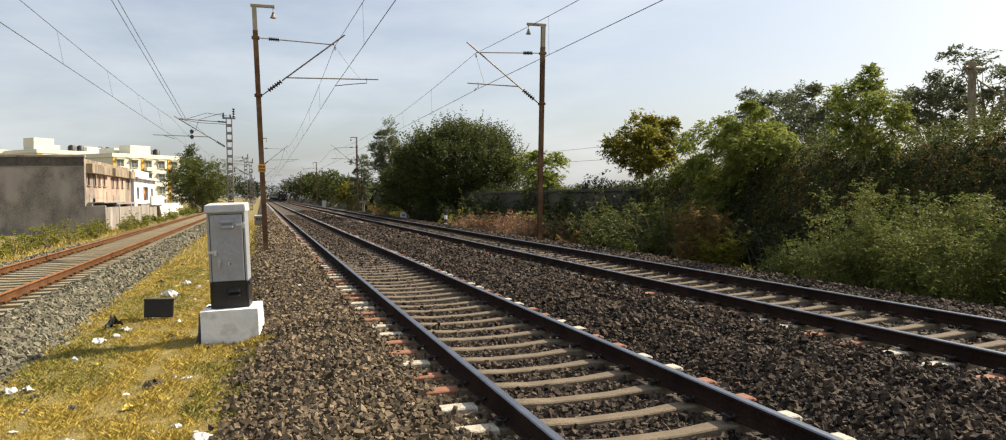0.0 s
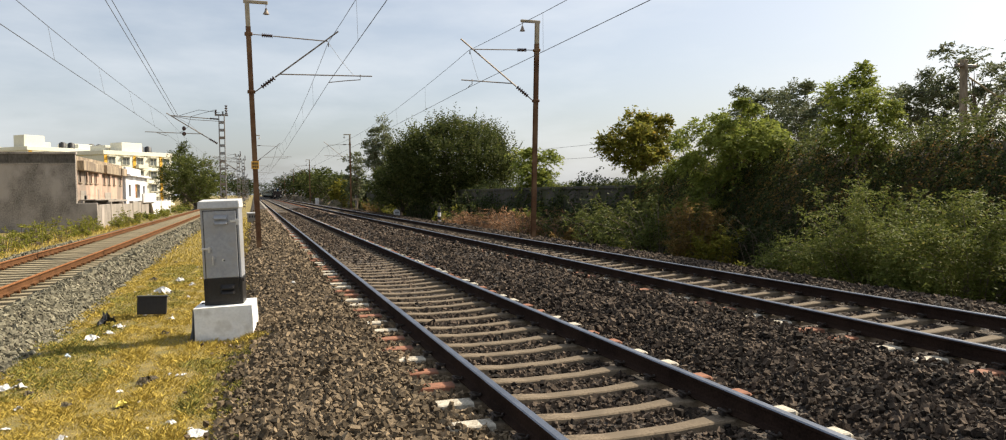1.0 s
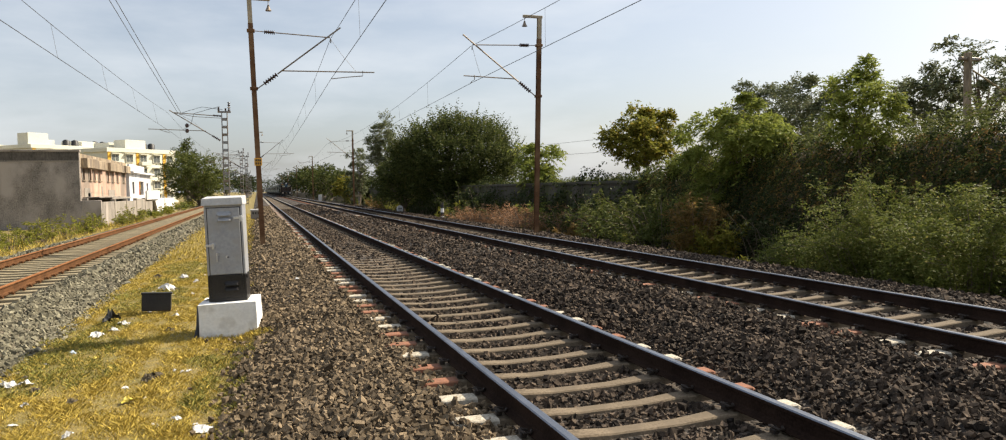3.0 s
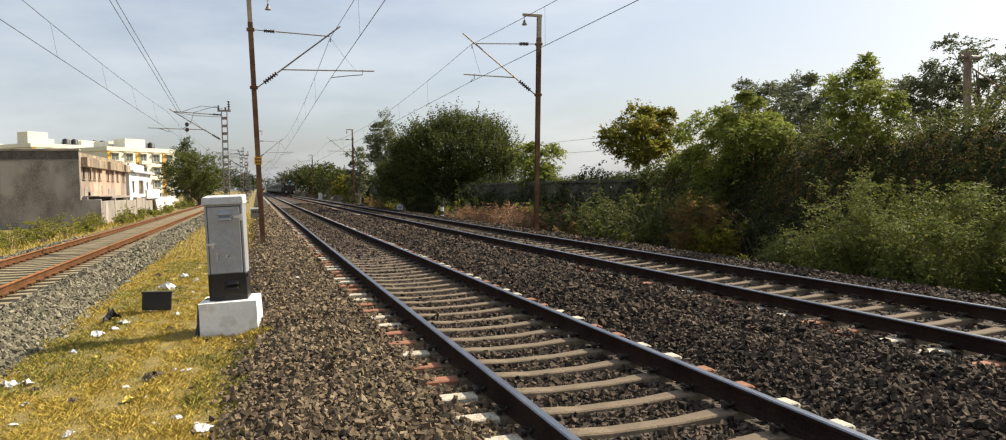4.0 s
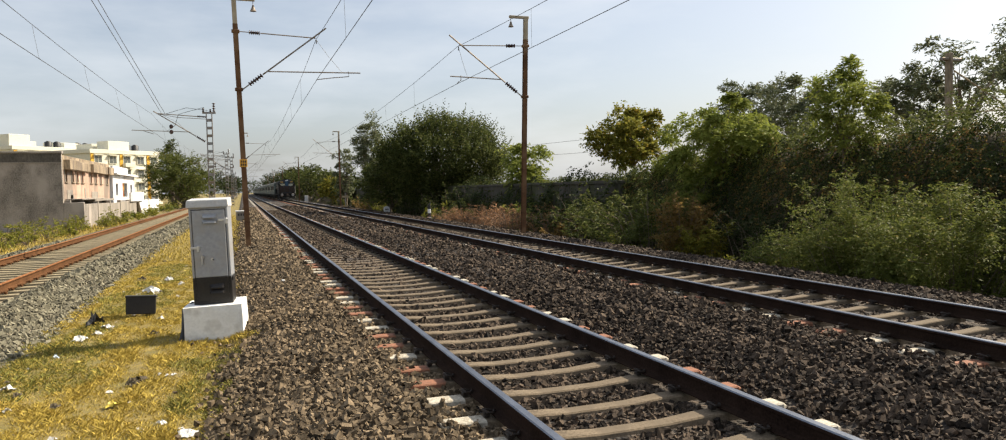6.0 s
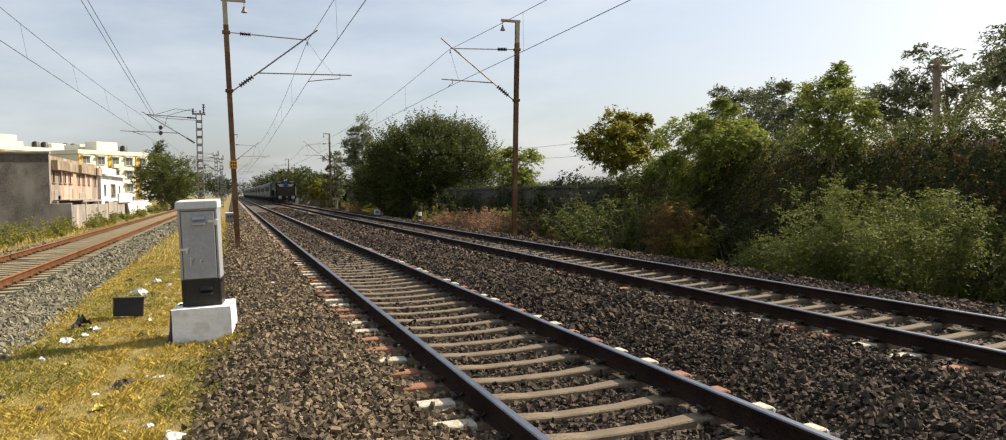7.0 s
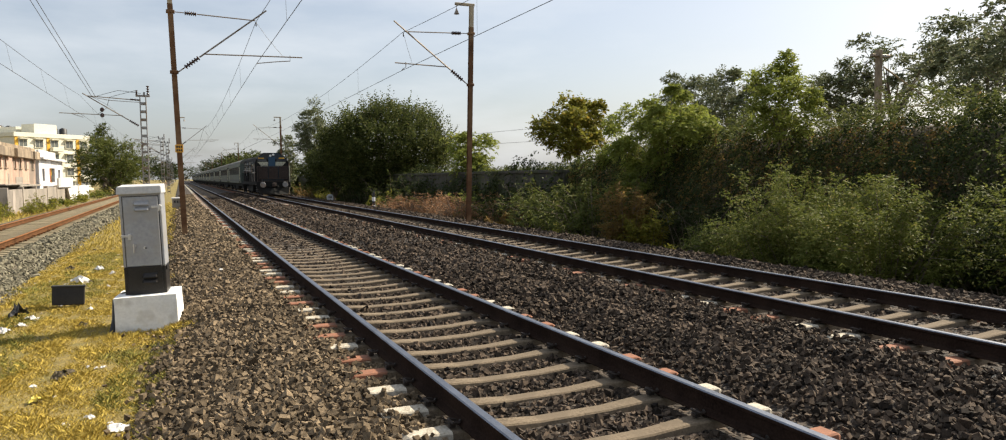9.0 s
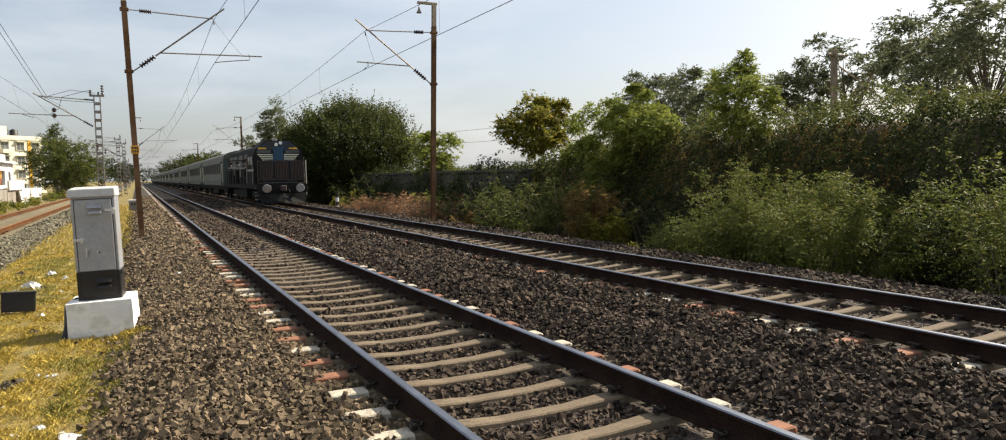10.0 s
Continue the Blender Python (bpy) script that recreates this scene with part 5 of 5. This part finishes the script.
    elif random.random() < 0.7:
        litter("brown_scrap", EARTH_BIT, x, y, "dark clod of earth and leaves in the grass", s=random.uniform(0.4, 1.1))
    else:
        litter("wrapper", WRAP[k % 2], x, y, "small torn wrapper in the grass", s=random.uniform(0.5, 0.9))
litter("plastic_scrap", SCRAPS[3], -6.9, 40, "white plastic sheet lying by the rusty rail", s=4)


# ---- houses ----
def cube(name, lo, hi, material, parent, label="", bevel=0.015):
    return part(name, box(bmesh.new(), lo, hi, bevel), material, parent, label)


def wall_with_holes(name, x, y0, y1, z0, z1, holes, material, parent, thick=0.25):
    """A wall in the plane x, running along y, with openings (y0, y1, z0, z1) right through it."""
    ys = sorted({y0, y1, *[h[0] for h in holes], *[h[1] for h in holes]})
    zs = sorted({z0, z1, *[h[2] for h in holes], *[h[3] for h in holes]})
    bm = bmesh.new()
    for a, b in zip(ys, ys[1:]):
        for c, d in zip(zs, zs[1:]):
            if not any(h[0] <= a and b <= h[1] and h[2] <= c and d <= h[3] for h in holes):
                box(bm, (x - thick, a, c), (x, b, d))
    bmesh.ops.remove_doubles(bm, verts=bm.verts, dist=0.0005)
    inner = [f for f in bm.faces if len([g for g in bm.faces if g is not f and (g.calc_center_median() - f.calc_center_median()).length < 0.001])]
    bmesh.ops.delete(bm, geom=inner, context="FACES")
    return part(name, bm, material, parent)


def old_house():
    ob = thing("old_house", "old two-storey house with dark mottled end wall and faded pink side", "house", pose(-0.08, 0, 0.11))
    x, y0, y1, top = -13.8, 53.0, 71.0, 4.35
    cube("end_wall", (-30, y0, -0.8), (x, y0 + 0.3, top), M["dark_wall"], ob, "dark mottled grey plastered end wall")
    cube("end_coping", (-30, y0 - 0.06, top), (x + 0.06, y0 + 0.36, top + 0.14), M["dark_wall"], ob)
    cube("end_band", (-30, y0 - 0.012, 3.78), (x, y0 - 0.001, top - 0.002), M["dark_band"], ob, "darker band under the coping", 0)
    cube("string_course", (-30, y0 - 0.03, 3.70), (x, y0 - 0.001, 3.775), M["grey_wall"], ob, "thin pale string course", 0)
    slots = [53.75, 55.8, 57.3, 59.0, 62.3, 64.2, 66.4, 69.3]
    holes = [(c, c + 0.78, 2.5, 3.28) for c in slots]
    wall_with_holes("side_wall", x, y0 + 0.3, y1, 1.25, 3.3, holes, M["pink_wall"], ob)
    cube("parapet", (x - 0.25, y0 + 0.3, 3.3), (x + 0.02, y1, top - 0.1), M["stained_band"], ob, "rain-stained parapet")
    for a, b, out, lift in ((53.5, 56.6, 0.42, 0.0), (56.75, 60.6, 0.36, -0.05), (60.75, 61.6, 0.12, -0.25), (61.75, 65.4, 0.40, 0.0), (65.6, 68.4, 0.30, -0.08), (68.5, 70.9, 0.42, -0.03)):
        cube("sun_shade", (x + 0.021, a, 3.3), (x + out, b, 3.98 + lift), M["stained_band"], ob, "boxed concrete shade streaked by rain", 0.03)
    wall_with_holes("lower_wall", x - 0.6, y0 + 0.3, y1, -0.7, 1.25, [(y0 + 2 + 4 * k, y0 + 3.2 + 4 * k, -0.65, 0.9) for k in range(4)], M["grey_wall"], ob)
    cube("floor_slab", (x - 6, y0 + 0.3, 1.10), (x + 0.35, y1, 1.25), M["grey_wall"], ob, "projecting floor slab")
    cube("roof_slab", (-30, y0 + 0.3, 3.9), (x - 0.25, y1, 4.05), M["grey_wall"], ob)
    cube("inner_wall", (x - 2.6, y0 + 0.3, -0.7), (x - 2.4, y1, 3.9), M["opening"], ob, "near-black wall standing for the shade behind the openings")
    cube("back_wall", (-30, y1 - 0.25, -0.8), (x - 0.25, y1 - 0.01, top), M["grey_wall"], ob)
    for k, h in enumerate(holes):
        cube("jamb", (x - 0.02, h[0] - 0.16, 2.42), (x + 0.05, h[0] - 0.01, 3.295), M["grey_wall"], ob)
        cube("sill", (x + 0.001, h[0] - 0.1, 2.42), (x + 0.1, h[1] + 0.1, 2.495), M["stained_band"], ob)
        if k % 3 == 0:
            cube("window", (x - 0.2, h[0] + 0.02, 2.52), (x - 0.16, h[0] + 0.45, 3.27), M["red_cloth"], ob, "faded red-brown shutter", 0.006)
    for a, b, c, d in ((54.2, 55.9, 1.3, 1.95), (55.2, 56.3, 1.3, 1.62), (60.0, 60.5, 1.3, 2.1), (62.6, 65.2, 1.3, 1.85)):
        cube("patch", (x + 0.001, a, c), (x + 0.03, b, d), M["grey_wall"], ob, "patch of bare cement render", 0.012)
    cube("yard_wall", (x + 0.004, y0, -0.8), (-12.6, y0 + 0.18, 1.1), M["dark_wall"], ob, "low mottled yard wall")
    # low porch roof beside the corner
    cube("awning", (x, y0 + 0.6, 1.26), (x + 1.0, y0 + 9.0, 1.34), M["dark_wall"], ob, "rusty sheet awning")


def white_house():
    ob = thing("white_house", "small whitewashed two-storey house", "house", pose(-0.06, 0, 0.11))
    x, y0, y1, top = -13.6, 71.6, 85.0, 3.4
    holes = [(y0 + 1.2, y0 + 2.4, 1.5, 2.6), (y0 + 5.0, y0 + 8.2, 1.35, 2.7), (y0 + 10.2, y0 + 11.6, 1.4, 2.6)]
    wall_with_holes("front_wall", x, y0, y1, -0.7, top, holes, M["white_wall"], ob)
    cube("near_wall", (x - 9, y0 - 0.26, -0.7), (x, y0 - 0.01, top), M["white_wall"], ob)
    cube("roof_slab", (x - 9, y0 - 0.4, top), (x + 0.4, y1 + 0.2, top + 0.16), M["white_wall"], ob)
    cube("roof_parapet", (x - 0.2, y0, top + 0.16), (x, y0 + 9, top + 0.8), M["white_wall"], ob)
    cube("inner_wall", (x - 2.2, y0, -0.7), (x - 2, y1, top), M["opening"], ob, "near-black wall standing for the shade behind the windows")
    for h in holes:
        cube("shutter", (x - 0.2, h[0] + 0.05, h[2] + 0.05), (x - 0.15, h[0] + 0.55 * (h[1] - h[0]), h[3] - 0.05), M["red_cloth"], ob, "faded red curtain")
    cube("balcony", (x + 0.004, y0 + 2, 0.9), (x + 1.1, y1 - 2, 1.05), M["white_wall"], ob)
    cube("balcony_front", (x + 0.95, y0 + 2, 1.05), (x + 1.1, y1 - 2, 1.75), M["white_wall"], ob)


old_house()
white_house()
bw = thing("boundary_wall", "stained cement boundary wall along the rusty track", "wall", kind="structure")
for k in range(9):
    y0 = 53.2 + 5.1 * k
    m = M["dark_wall"] if k < 1 else M["grey_wall"] if k < 5 else M["white_wall"]
    cube("wall_panel", (-12.95, y0, -0.75), (-12.75, y0 + 5.06, 1.08 - 0.03 * (k % 3)), m, bw)
    cube("pillar", (-13.0, y0 - 0.14, -0.75), (-12.7, y0 + 0.14, 1.22), m, bw)
st = thing("gate_stump", "dark broken post before the boundary wall", "post", pose(-12.0, 74, -0.65))
part("post", tube(bmesh.new(), [(0, 0, 0), (0.02, 0, 0.9), (-0.05, 0, 1.6)], [0.22, 0.2, 0.12], 8), M["earth"], st)


def apartments(x, y, w, d, floors, label, stair=0.4, turn=48, room=3.6, base=-0.8):
    """A cream block of flats, window by window, with ochre panels and roof rooms."""
    ob = thing("apartment_building", label, "apartment building", pose(x, y, base, 0, 0, turn))
    h = 2.95 * floors
    cube("wall", (-w / 2, 0, -2.5), (w / 2, d, h), M["cream"], ob, bevel=0.05)
    cube("parapet", (-w / 2 - 0.3, -0.3, h), (w / 2 + 0.3, d + 0.3, h + 0.9), M["cream"], ob, bevel=0.05)
    cube("roof_step", (-w / 2 + w * 0.3, d * 0.45, h + 0.9), (-w / 2 + w * 0.62, d * 0.8, h + 2.5), M["cream"], ob, bevel=0.05)
    cube("stair_room", (-w / 2 + w * stair, 2, h + 0.9), (-w / 2 + w * (stair + 0.3), d * 0.4, h + room), M["cream"], ob, "roof stair room", 0.05)
    for k in range(2):
        t = part("water_tank", tube(bmesh.new(), [(w * 0.2 + 2.2 * k, 4, h + 0.9), (w * 0.2 + 2.2 * k, 4, h + 2.3), (w * 0.2 + 2.2 * k, 4, h + 2.6)], [0.8, 0.8, 0.3], 10), M["black"], ob, "black roof water tank", True)
    n = max(3, int(w / 3.6))
    for f in range(floors):
        for k in range(n):
            cx, z = -w / 2 + w * (k + 0.5) / n, 2.95 * f
            if k % 2 == 0:
                cube("panel", (cx - 1.78, -0.12, z + 0.1), (cx - 1.02, -0.005, z + 2.95), M["ochre"], ob, "ochre-painted panel")
            wi = cube("window", (cx - 1.0, -0.2, z + 0.75), (cx + 1.0, -0.125, z + 2.5), M["cream"], ob, "cream window surround")
            for s in (-0.45, 0.45):
                cube("pane", (cx + s - 0.4, -0.23, z + 0.88), (cx + s + 0.4, -0.204, z + 2.38), M["pane_pale"], wi, bevel=0)
            cube("sun_shade", (cx - 1.15, -0.75, z + 2.55), (cx + 1.15, -0.005, z + 2.68), M["cream"], ob, bevel=0)
            if k % 2 == 0:
                cube("balcony", (cx - 1.3, -1.2, z + 0.1), (cx + 1.3, -0.24, z + 0.95), M["cream"], ob, "projecting balcony", 0.04)
    for f in range(floors):
        for k in range(3):
            cy, z = d * (k + 0.5) / 3, 2.95 * f
            wi = cube("window", (w / 2 + 0.005, cy - 0.8, z + 1.0), (w / 2 + 0.1, cy + 0.8, z + 2.35), M["cream"], ob)
            cube("pane", (w / 2 + 0.104, cy - 0.66, z + 1.12), (w / 2 + 0.13, cy + 0.66, z + 2.25), M["pane_pale"], wi, bevel=0)


apartments(-27, 180, 18, 14, 4, "cream block of flats with ochre panels", 0.34, base=-1.1, room=3.0)
apartments(-45, 192, 16, 14, 4, "cream block of flats with a roof room", 0.04, room=3.6, base=0.4)
apartments(-41, 206, 13, 12, 4, "smaller cream block of flats set back from the row", 0.3, room=2.2, base=0.9)
apartments(-62, 190, 16, 14, 4, "cream block of flats with black water tanks", 0.3, room=2.6, base=0.6)
apartments(-80, 190, 16, 14, 4, "cream block of flats at the end of the row", 0.3)


# ---- mast on the upper line ----
um = thing("upper_line_mast", "weathered concrete-grey mast with brackets on the upper line", "railway mast", pose(24.2, 20, 2.6))
cube("post", (-0.09, -0.12, 0), (0.09, 0.12, 4.1), M["stained_band"], um)
cube("crosshead", (-0.45, -0.08, 3.8), (0.62, 0.08, 3.91), M["galv"], um)
cube("clamp", (-0.3, -0.2, 1.2), (0.25, 0.2, 1.42), M["galv"], um)
for k, (a, b) in enumerate((((0.2, 0, 1.5), (2.6, 0, 3.1)), ((0.3, 0, 3.4), (3.2, 0, 2.1)), ((0.2, 0, 1.7), (3.6, 0, 1.9)))):
    part("bracket_tube", tube(bmesh.new(), [a, b], 0.035, 6), M["sleeper_pale"], um)
up = thing("upper_line_wires", "thin wires of the line on the bank", "overhead wire", kind="structure")
for x, z in ((26.5, 4.9), (26.3, 6.0)):
    part("wire", tube(bmesh.new(), [(x, -30, z), (x, 20, z), (x - 1, 48, z - 0.5), (x - 2, 76, z), (x - 3, 140, z + 0.3)], 0.013, 4), M["wire"], up)


# ---- the train ----
def bogie(parent, y, material):
    b = part("bogie", box(bmesh.new(), (-1.15, y - 1.6, 0.45), (1.15, y + 1.6, 0.85), 0.05), material, parent)
    for s in (-0.874, 0.874):
        for q in (-1.15, 1.15):
            part("wheel", tube(bmesh.new(), [(s - 0.06, y + q, 0.46), (s + 0.06, y + q, 0.46)], 0.455, 16), material, b)


def locomotive():
    ob = thing("locomotive", "dusty dark blue diesel locomotive with cream-striped nose", "locomotive", pose(5.2, 284, 0))
    # cab and hood, nose towards -y
    sec = [(-1.5, 1.3), (1.5, 1.3), (1.5, 3.05), (1.34, 3.45), (0.7, 3.98), (-0.7, 3.98), (-1.34, 3.45), (-1.5, 3.05)]
    bm = extrude(bmesh.new(), sec, [1.3, 4.2])
    part("cab", bm, M["loco_dark"], ob)
    cube("blue_panel", (-0.3, 1.262, 2.5), (0.3, 1.297, 3.6), M["loco_mid"], ob, "blue centre panel", 0.01)
    bm = extrude(bmesh.new(), [(-1.32, 3.4), (1.32, 3.4), (0.68, 3.93), (-0.68, 3.93)], [1.284, 1.298])
    part("blue_brow", bm, M["loco_blue"], ob, "dark blue band under the roof")
    bm = extrude(bmesh.new(), [(-1.25, 1.3), (1.25, 1.3), (1.25, 3.3), (1.1, 3.6), (0.6, 3.82), (-0.6, 3.82), (-1.1, 3.6), (-1.25, 3.3)], [4.205, 16.6])
    part("hood", bm, M["loco_dark"], ob)
    bm = extrude(bmesh.new(), [(-0.95, 1.32), (0.95, 1.32), (0.95, 2.75), (-0.95, 2.75)], [0.55, 1.295])
    part("nose", bm, M["loco_blue"], ob)
    cube("underframe", (-1.5, 0.3, 1.0), (1.5, 16.9, 1.295), M["loco_dark"], ob)
    for s in (-1.35, 1.35):
        for k in range(4):
            cube("step", (s - 0.16, 0.62, 0.35 + 0.22 * k), (s + 0.16, 1.05, 0.38 + 0.22 * k), M["galv"], ob, bevel=0)
    cube("fuel_tank", (-1.3, 6.3, 0.35), (1.3, 10.6, 0.99), M["loco_dark"], ob)
    for s in (-1, 1):
        for k in range(4):
            bm = bmesh.new()
            z = 2.74 + 0.11 * k
            q = [(0.33, z), (0.95 + 0.09 * k, z), (0.98 + 0.09 * k, z + 0.055), (0.33, z + 0.055)]
            extrude(bm, [(s * a, c) for a, c in q], [1.27 if k else 1.268, 1.298])
            part("stripe", bm, M["cream_stripe"], ob, "cream paint stripe")
        cube("windscreen", (s * 0.85 - 0.42, 1.275, 3.18), (s * 0.85 + 0.42, 1.298, 3.38), M["pane"], ob, "dark windscreen", 0.01)
        cube("marker_light", (s * 0.92 - 0.28, 1.262, 3.43), (s * 0.92 + 0.22, 1.281, 3.53), M["ochre"], ob, "dull yellow marker panel", 0.01)
        bm = tube(bmesh.new(), [(s * 0.98, 0.3, 1.02), (s * 0.98, -0.15, 1.02)], 0.11, 12)
        tube(bm, [(s * 0.98, -0.15, 1.02), (s * 0.98, -0.21, 1.02)], [0.26, 0.24], 16)
        part("buffer", bm, M["galv"], ob, "round pale buffer")
        for k in range(2):
            cube("cab_window", (s * 1.502 - 0.012, 1.7 + 1.2 * k, 2.5), (s * 1.502 + 0.012, 2.6 + 1.2 * k, 3.0), M["pane"], ob)
        # side handrails
        for k in range(9):
            part("handrail_post", tube(bmesh.new(), [(s * 1.45, 4.4 + 1.5 * k, 1.295), (s * 1.45, 4.4 + 1.5 * k, 2.3)], 0.026, 5), M["loco_dark"], ob)
        part("handrail", tube(bmesh.new(), [(s * 1.45, 4.3, 2.3), (s * 1.45, 16.5, 2.3)], 0.03, 5), M["grille"], ob)
        for k, (a, h) in enumerate(((4.6, 0.5), (6.4, 0.8), (8.2, 0.45), (10.3, 0.9), (12.6, 0.6), (14.4, 0.8))):
            cube("locker", (min(s * 1.252, s * 1.42), a, 1.297), (max(s * 1.252, s * 1.42), a + 1.2, 1.297 + h), M["loco_dark"], ob, "grimy side locker, toned dark for shade", 0.02)
        for z in (1.75, 2.45, 3.0):
            part("pipe", tube(bmesh.new(), [(s * 1.3, 4.3, z), (s * 1.34, 7.5, z - 0.1), (s * 1.3, 12.0, z), (s * 1.3, 16.4, z + 0.05)], 0.045, 6), M["galv" if z == 2.45 else "loco_dark"], ob)
        cube("side_stripe", (s * 1.503 - 0.008, 1.32, 2.1), (s * 1.503 + 0.008, 4.18, 2.22), M["galv"], ob, "dull pale side stripe", 0)
        for k in range(7):
            cube("hood_louvre", (s * 1.262 - 0.02, 5.0 + 1.55 * k, 2.55), (s * 1.262 + 0.02, 5.9 + 1.55 * k, 2.72), M["galv" if k % 3 == 0 else "coach_roof"], ob, "dusty ventilation louvre", 0.01)
        for k in range(4):
            cube("engine_cover", (s * 1.258 - 0.03, 5.2 + 2.8 * k, 2.9), (s * 1.258 + 0.03, 7.0 + 2.8 * k, 3.26), M["coach_roof" if k % 2 else "loco_blue"], ob, "grimy raised engine cover", 0.02)
        for y in (1.42, 4.05):
            part("grab_rail", tube(bmesh.new(), [(s * 1.56, y, 1.35), (s * 1.56, y, 2.95)], 0.022, 5), M["galv"], ob)
        for k in range(6):
            cube("hood_door", (s * 1.253 - 0.015, 4.8 + 1.9 * k, 1.5), (s * 1.253 + 0.015, 6.4 + 1.9 * k, 3.2), M["loco_dark" if k % 2 else "loco_blue"], ob)
    for k in range(3):
        x0 = -1.3 + 0.9 * k
        pn = cube("front_guard", (x0, 0.34, 1.6), (x0 + 0.82, 0.37, 2.64), M["loco_dark"], ob, "guard panel of upright bars", 0)
        for q in range(9):
            cube("bar", (x0 + 0.02 + 0.09 * q, 0.30, 1.62), (x0 + 0.07 + 0.09 * q, 0.336, 2.62), M["grille"], pn, bevel=0)
    for z in (1.36, 1.56, 2.68):
        cube("front_railing", (-1.42, 0.29, z - 0.03), (1.42, 0.35, z + 0.03), M["grille"], ob, bevel=0)
    for s in (-1.4, 1.45):
        cube("front_stanchion", (s - 0.025, 0.27, 0.6), (s + 0.025, 0.32, 2.72), M["cream_stripe" if s > 0 else "grille"], ob, bevel=0)
    cube("buffer_beam", (-1.48, 0.22, 0.75), (1.48, 0.296, 1.28), M["loco_dark"], ob)
    bm = bmesh.new()
    v = [bm.verts.new(c) for c in ((-1.4, 0.2, 0.72), (1.4, 0.2, 0.72), (1.3, 0.1, 0.14), (0, -0.55, 0.14), (-1.3, 0.1, 0.14), (0, -0.1, 0.72))]
    for q in ((0, 5, 3, 4), (5, 1, 2, 3), (0, 4, 2, 1)):
        bm.faces.new([v[i] for i in q])
    part("rail_guard", bm, M["loco_dark"], ob, "grey vee-shaped rail guard")
    bm = box(bmesh.new(), (-0.16, -0.3, 0.85), (0.16, 0.22, 1.2), 0.04)
    part("coupler", bm, M["grille"], ob)
    for s in (-0.35, 0.35):
        part("brake_hose", tube(bmesh.new(), [(s, 0.2, 1.0), (s, -0.1, 0.8), (s * 0.9, -0.05, 0.5)], 0.04, 6), M["loco_dark"], ob)
    for s in (-0.12, 0.14):
        part("headlight", tube(bmesh.new(), [(s, 1.5, 3.76 + s * 0.4), (s, 1.2, 3.76 + s * 0.4)], 0.105, 14), M["lamp_glass"], ob, "round headlight under the roof")
    cube("exhaust", (-0.4, 8, 3.78), (0.4, 9.4, 4.02), M["loco_dark"], ob)
    bogie(ob, 3.3, M["loco_dark"]), bogie(ob, 13.6, M["loco_dark"])
    return ob


def coach():
    ob = thing("coach", "grey-green passenger coach with barred windows, coloured dark as shaded", "railway coach", pose(5.2, 301.4, 0), group="coaches of the train")
    bm = extrude(bmesh.new(), [(-1.6, 1.1), (1.6, 1.1), (1.62, 2.0), (1.6, 3.3), (-1.6, 3.3), (-1.62, 2.0)], [0.25, 21.75])
    part("body", bm, M["coach"], ob)
    arc = [(1.6 * math.cos(a), 3.304 + 0.68 * math.sin(a)) for a in (math.pi * k / 8 for k in range(9))]
    part("roof", extrude(bmesh.new(), arc, [0.2, 21.8]), M["coach_roof"], ob, smooth=False)
    cube("underframe", (-1.35, 0.1, 0.75), (1.35, 21.9, 1.095), M["loco_dark"], ob)
    cube("battery_box", (-1.3, 8, 0.35), (1.3, 13, 0.745), M["loco_dark"], ob)
    for s in (-1, 1):
        for k in range(10):
            cube("window", (s * 1.62 - 0.02, 2.75 + 1.68 * k, 2.1), (s * 1.62 + 0.02, 3.85 + 1.68 * k, 2.95), M["coach_pane"], ob, bevel=0.01)
        for y in (1.0, 20.2):
            # a solid slab, its dark colour standing for the doorway's shade
            d = cube("door", (s * 1.615 - 0.02, y, 1.12), (s * 1.615 + 0.02, y + 0.85, 3.1), M["loco_dark"], ob, "dark slab standing for a shaded open doorway")
            cube("grab_rail", (s * 1.64 - 0.02, y - 0.16, 1.3), (s * 1.64 + 0.02, y - 0.1, 2.9), M["cream_stripe"], ob)
        cube("waist_stripe", (s * 1.624 - 0.006, 0.3, 1.3), (s * 1.624 + 0.006, 21.7, 1.5), M["loco_blue"], ob, "blue waist stripe", 0)
    cube("gangway", (-0.6, -0.1, 1.2), (0.6, 0.245, 3.2), M["loco_dark"], ob)
    bogie(ob, 3.4, M["loco_dark"]), bogie(ob, 18.6, M["loco_dark"])
    return ob


TRAIN = [locomotive()]
first = coach()
TRAIN.append(first)
TRAIN += [copy_thing(first, pose(5.2, 301.4 + 22.2 * k, 0)) for k in range(1, 15)]


def motions():
    """The train comes on at a steady pace on the second track."""
    for i, ob in enumerate(TRAIN):
        back = 0.0 if i == 0 else 17.3 + 22.2 * (i - 1)
        walk(ob, [(t, pose(5.2, 43.6 + 24.1 * (10 - t) + back, 0)) for t in range(11)])


motions()
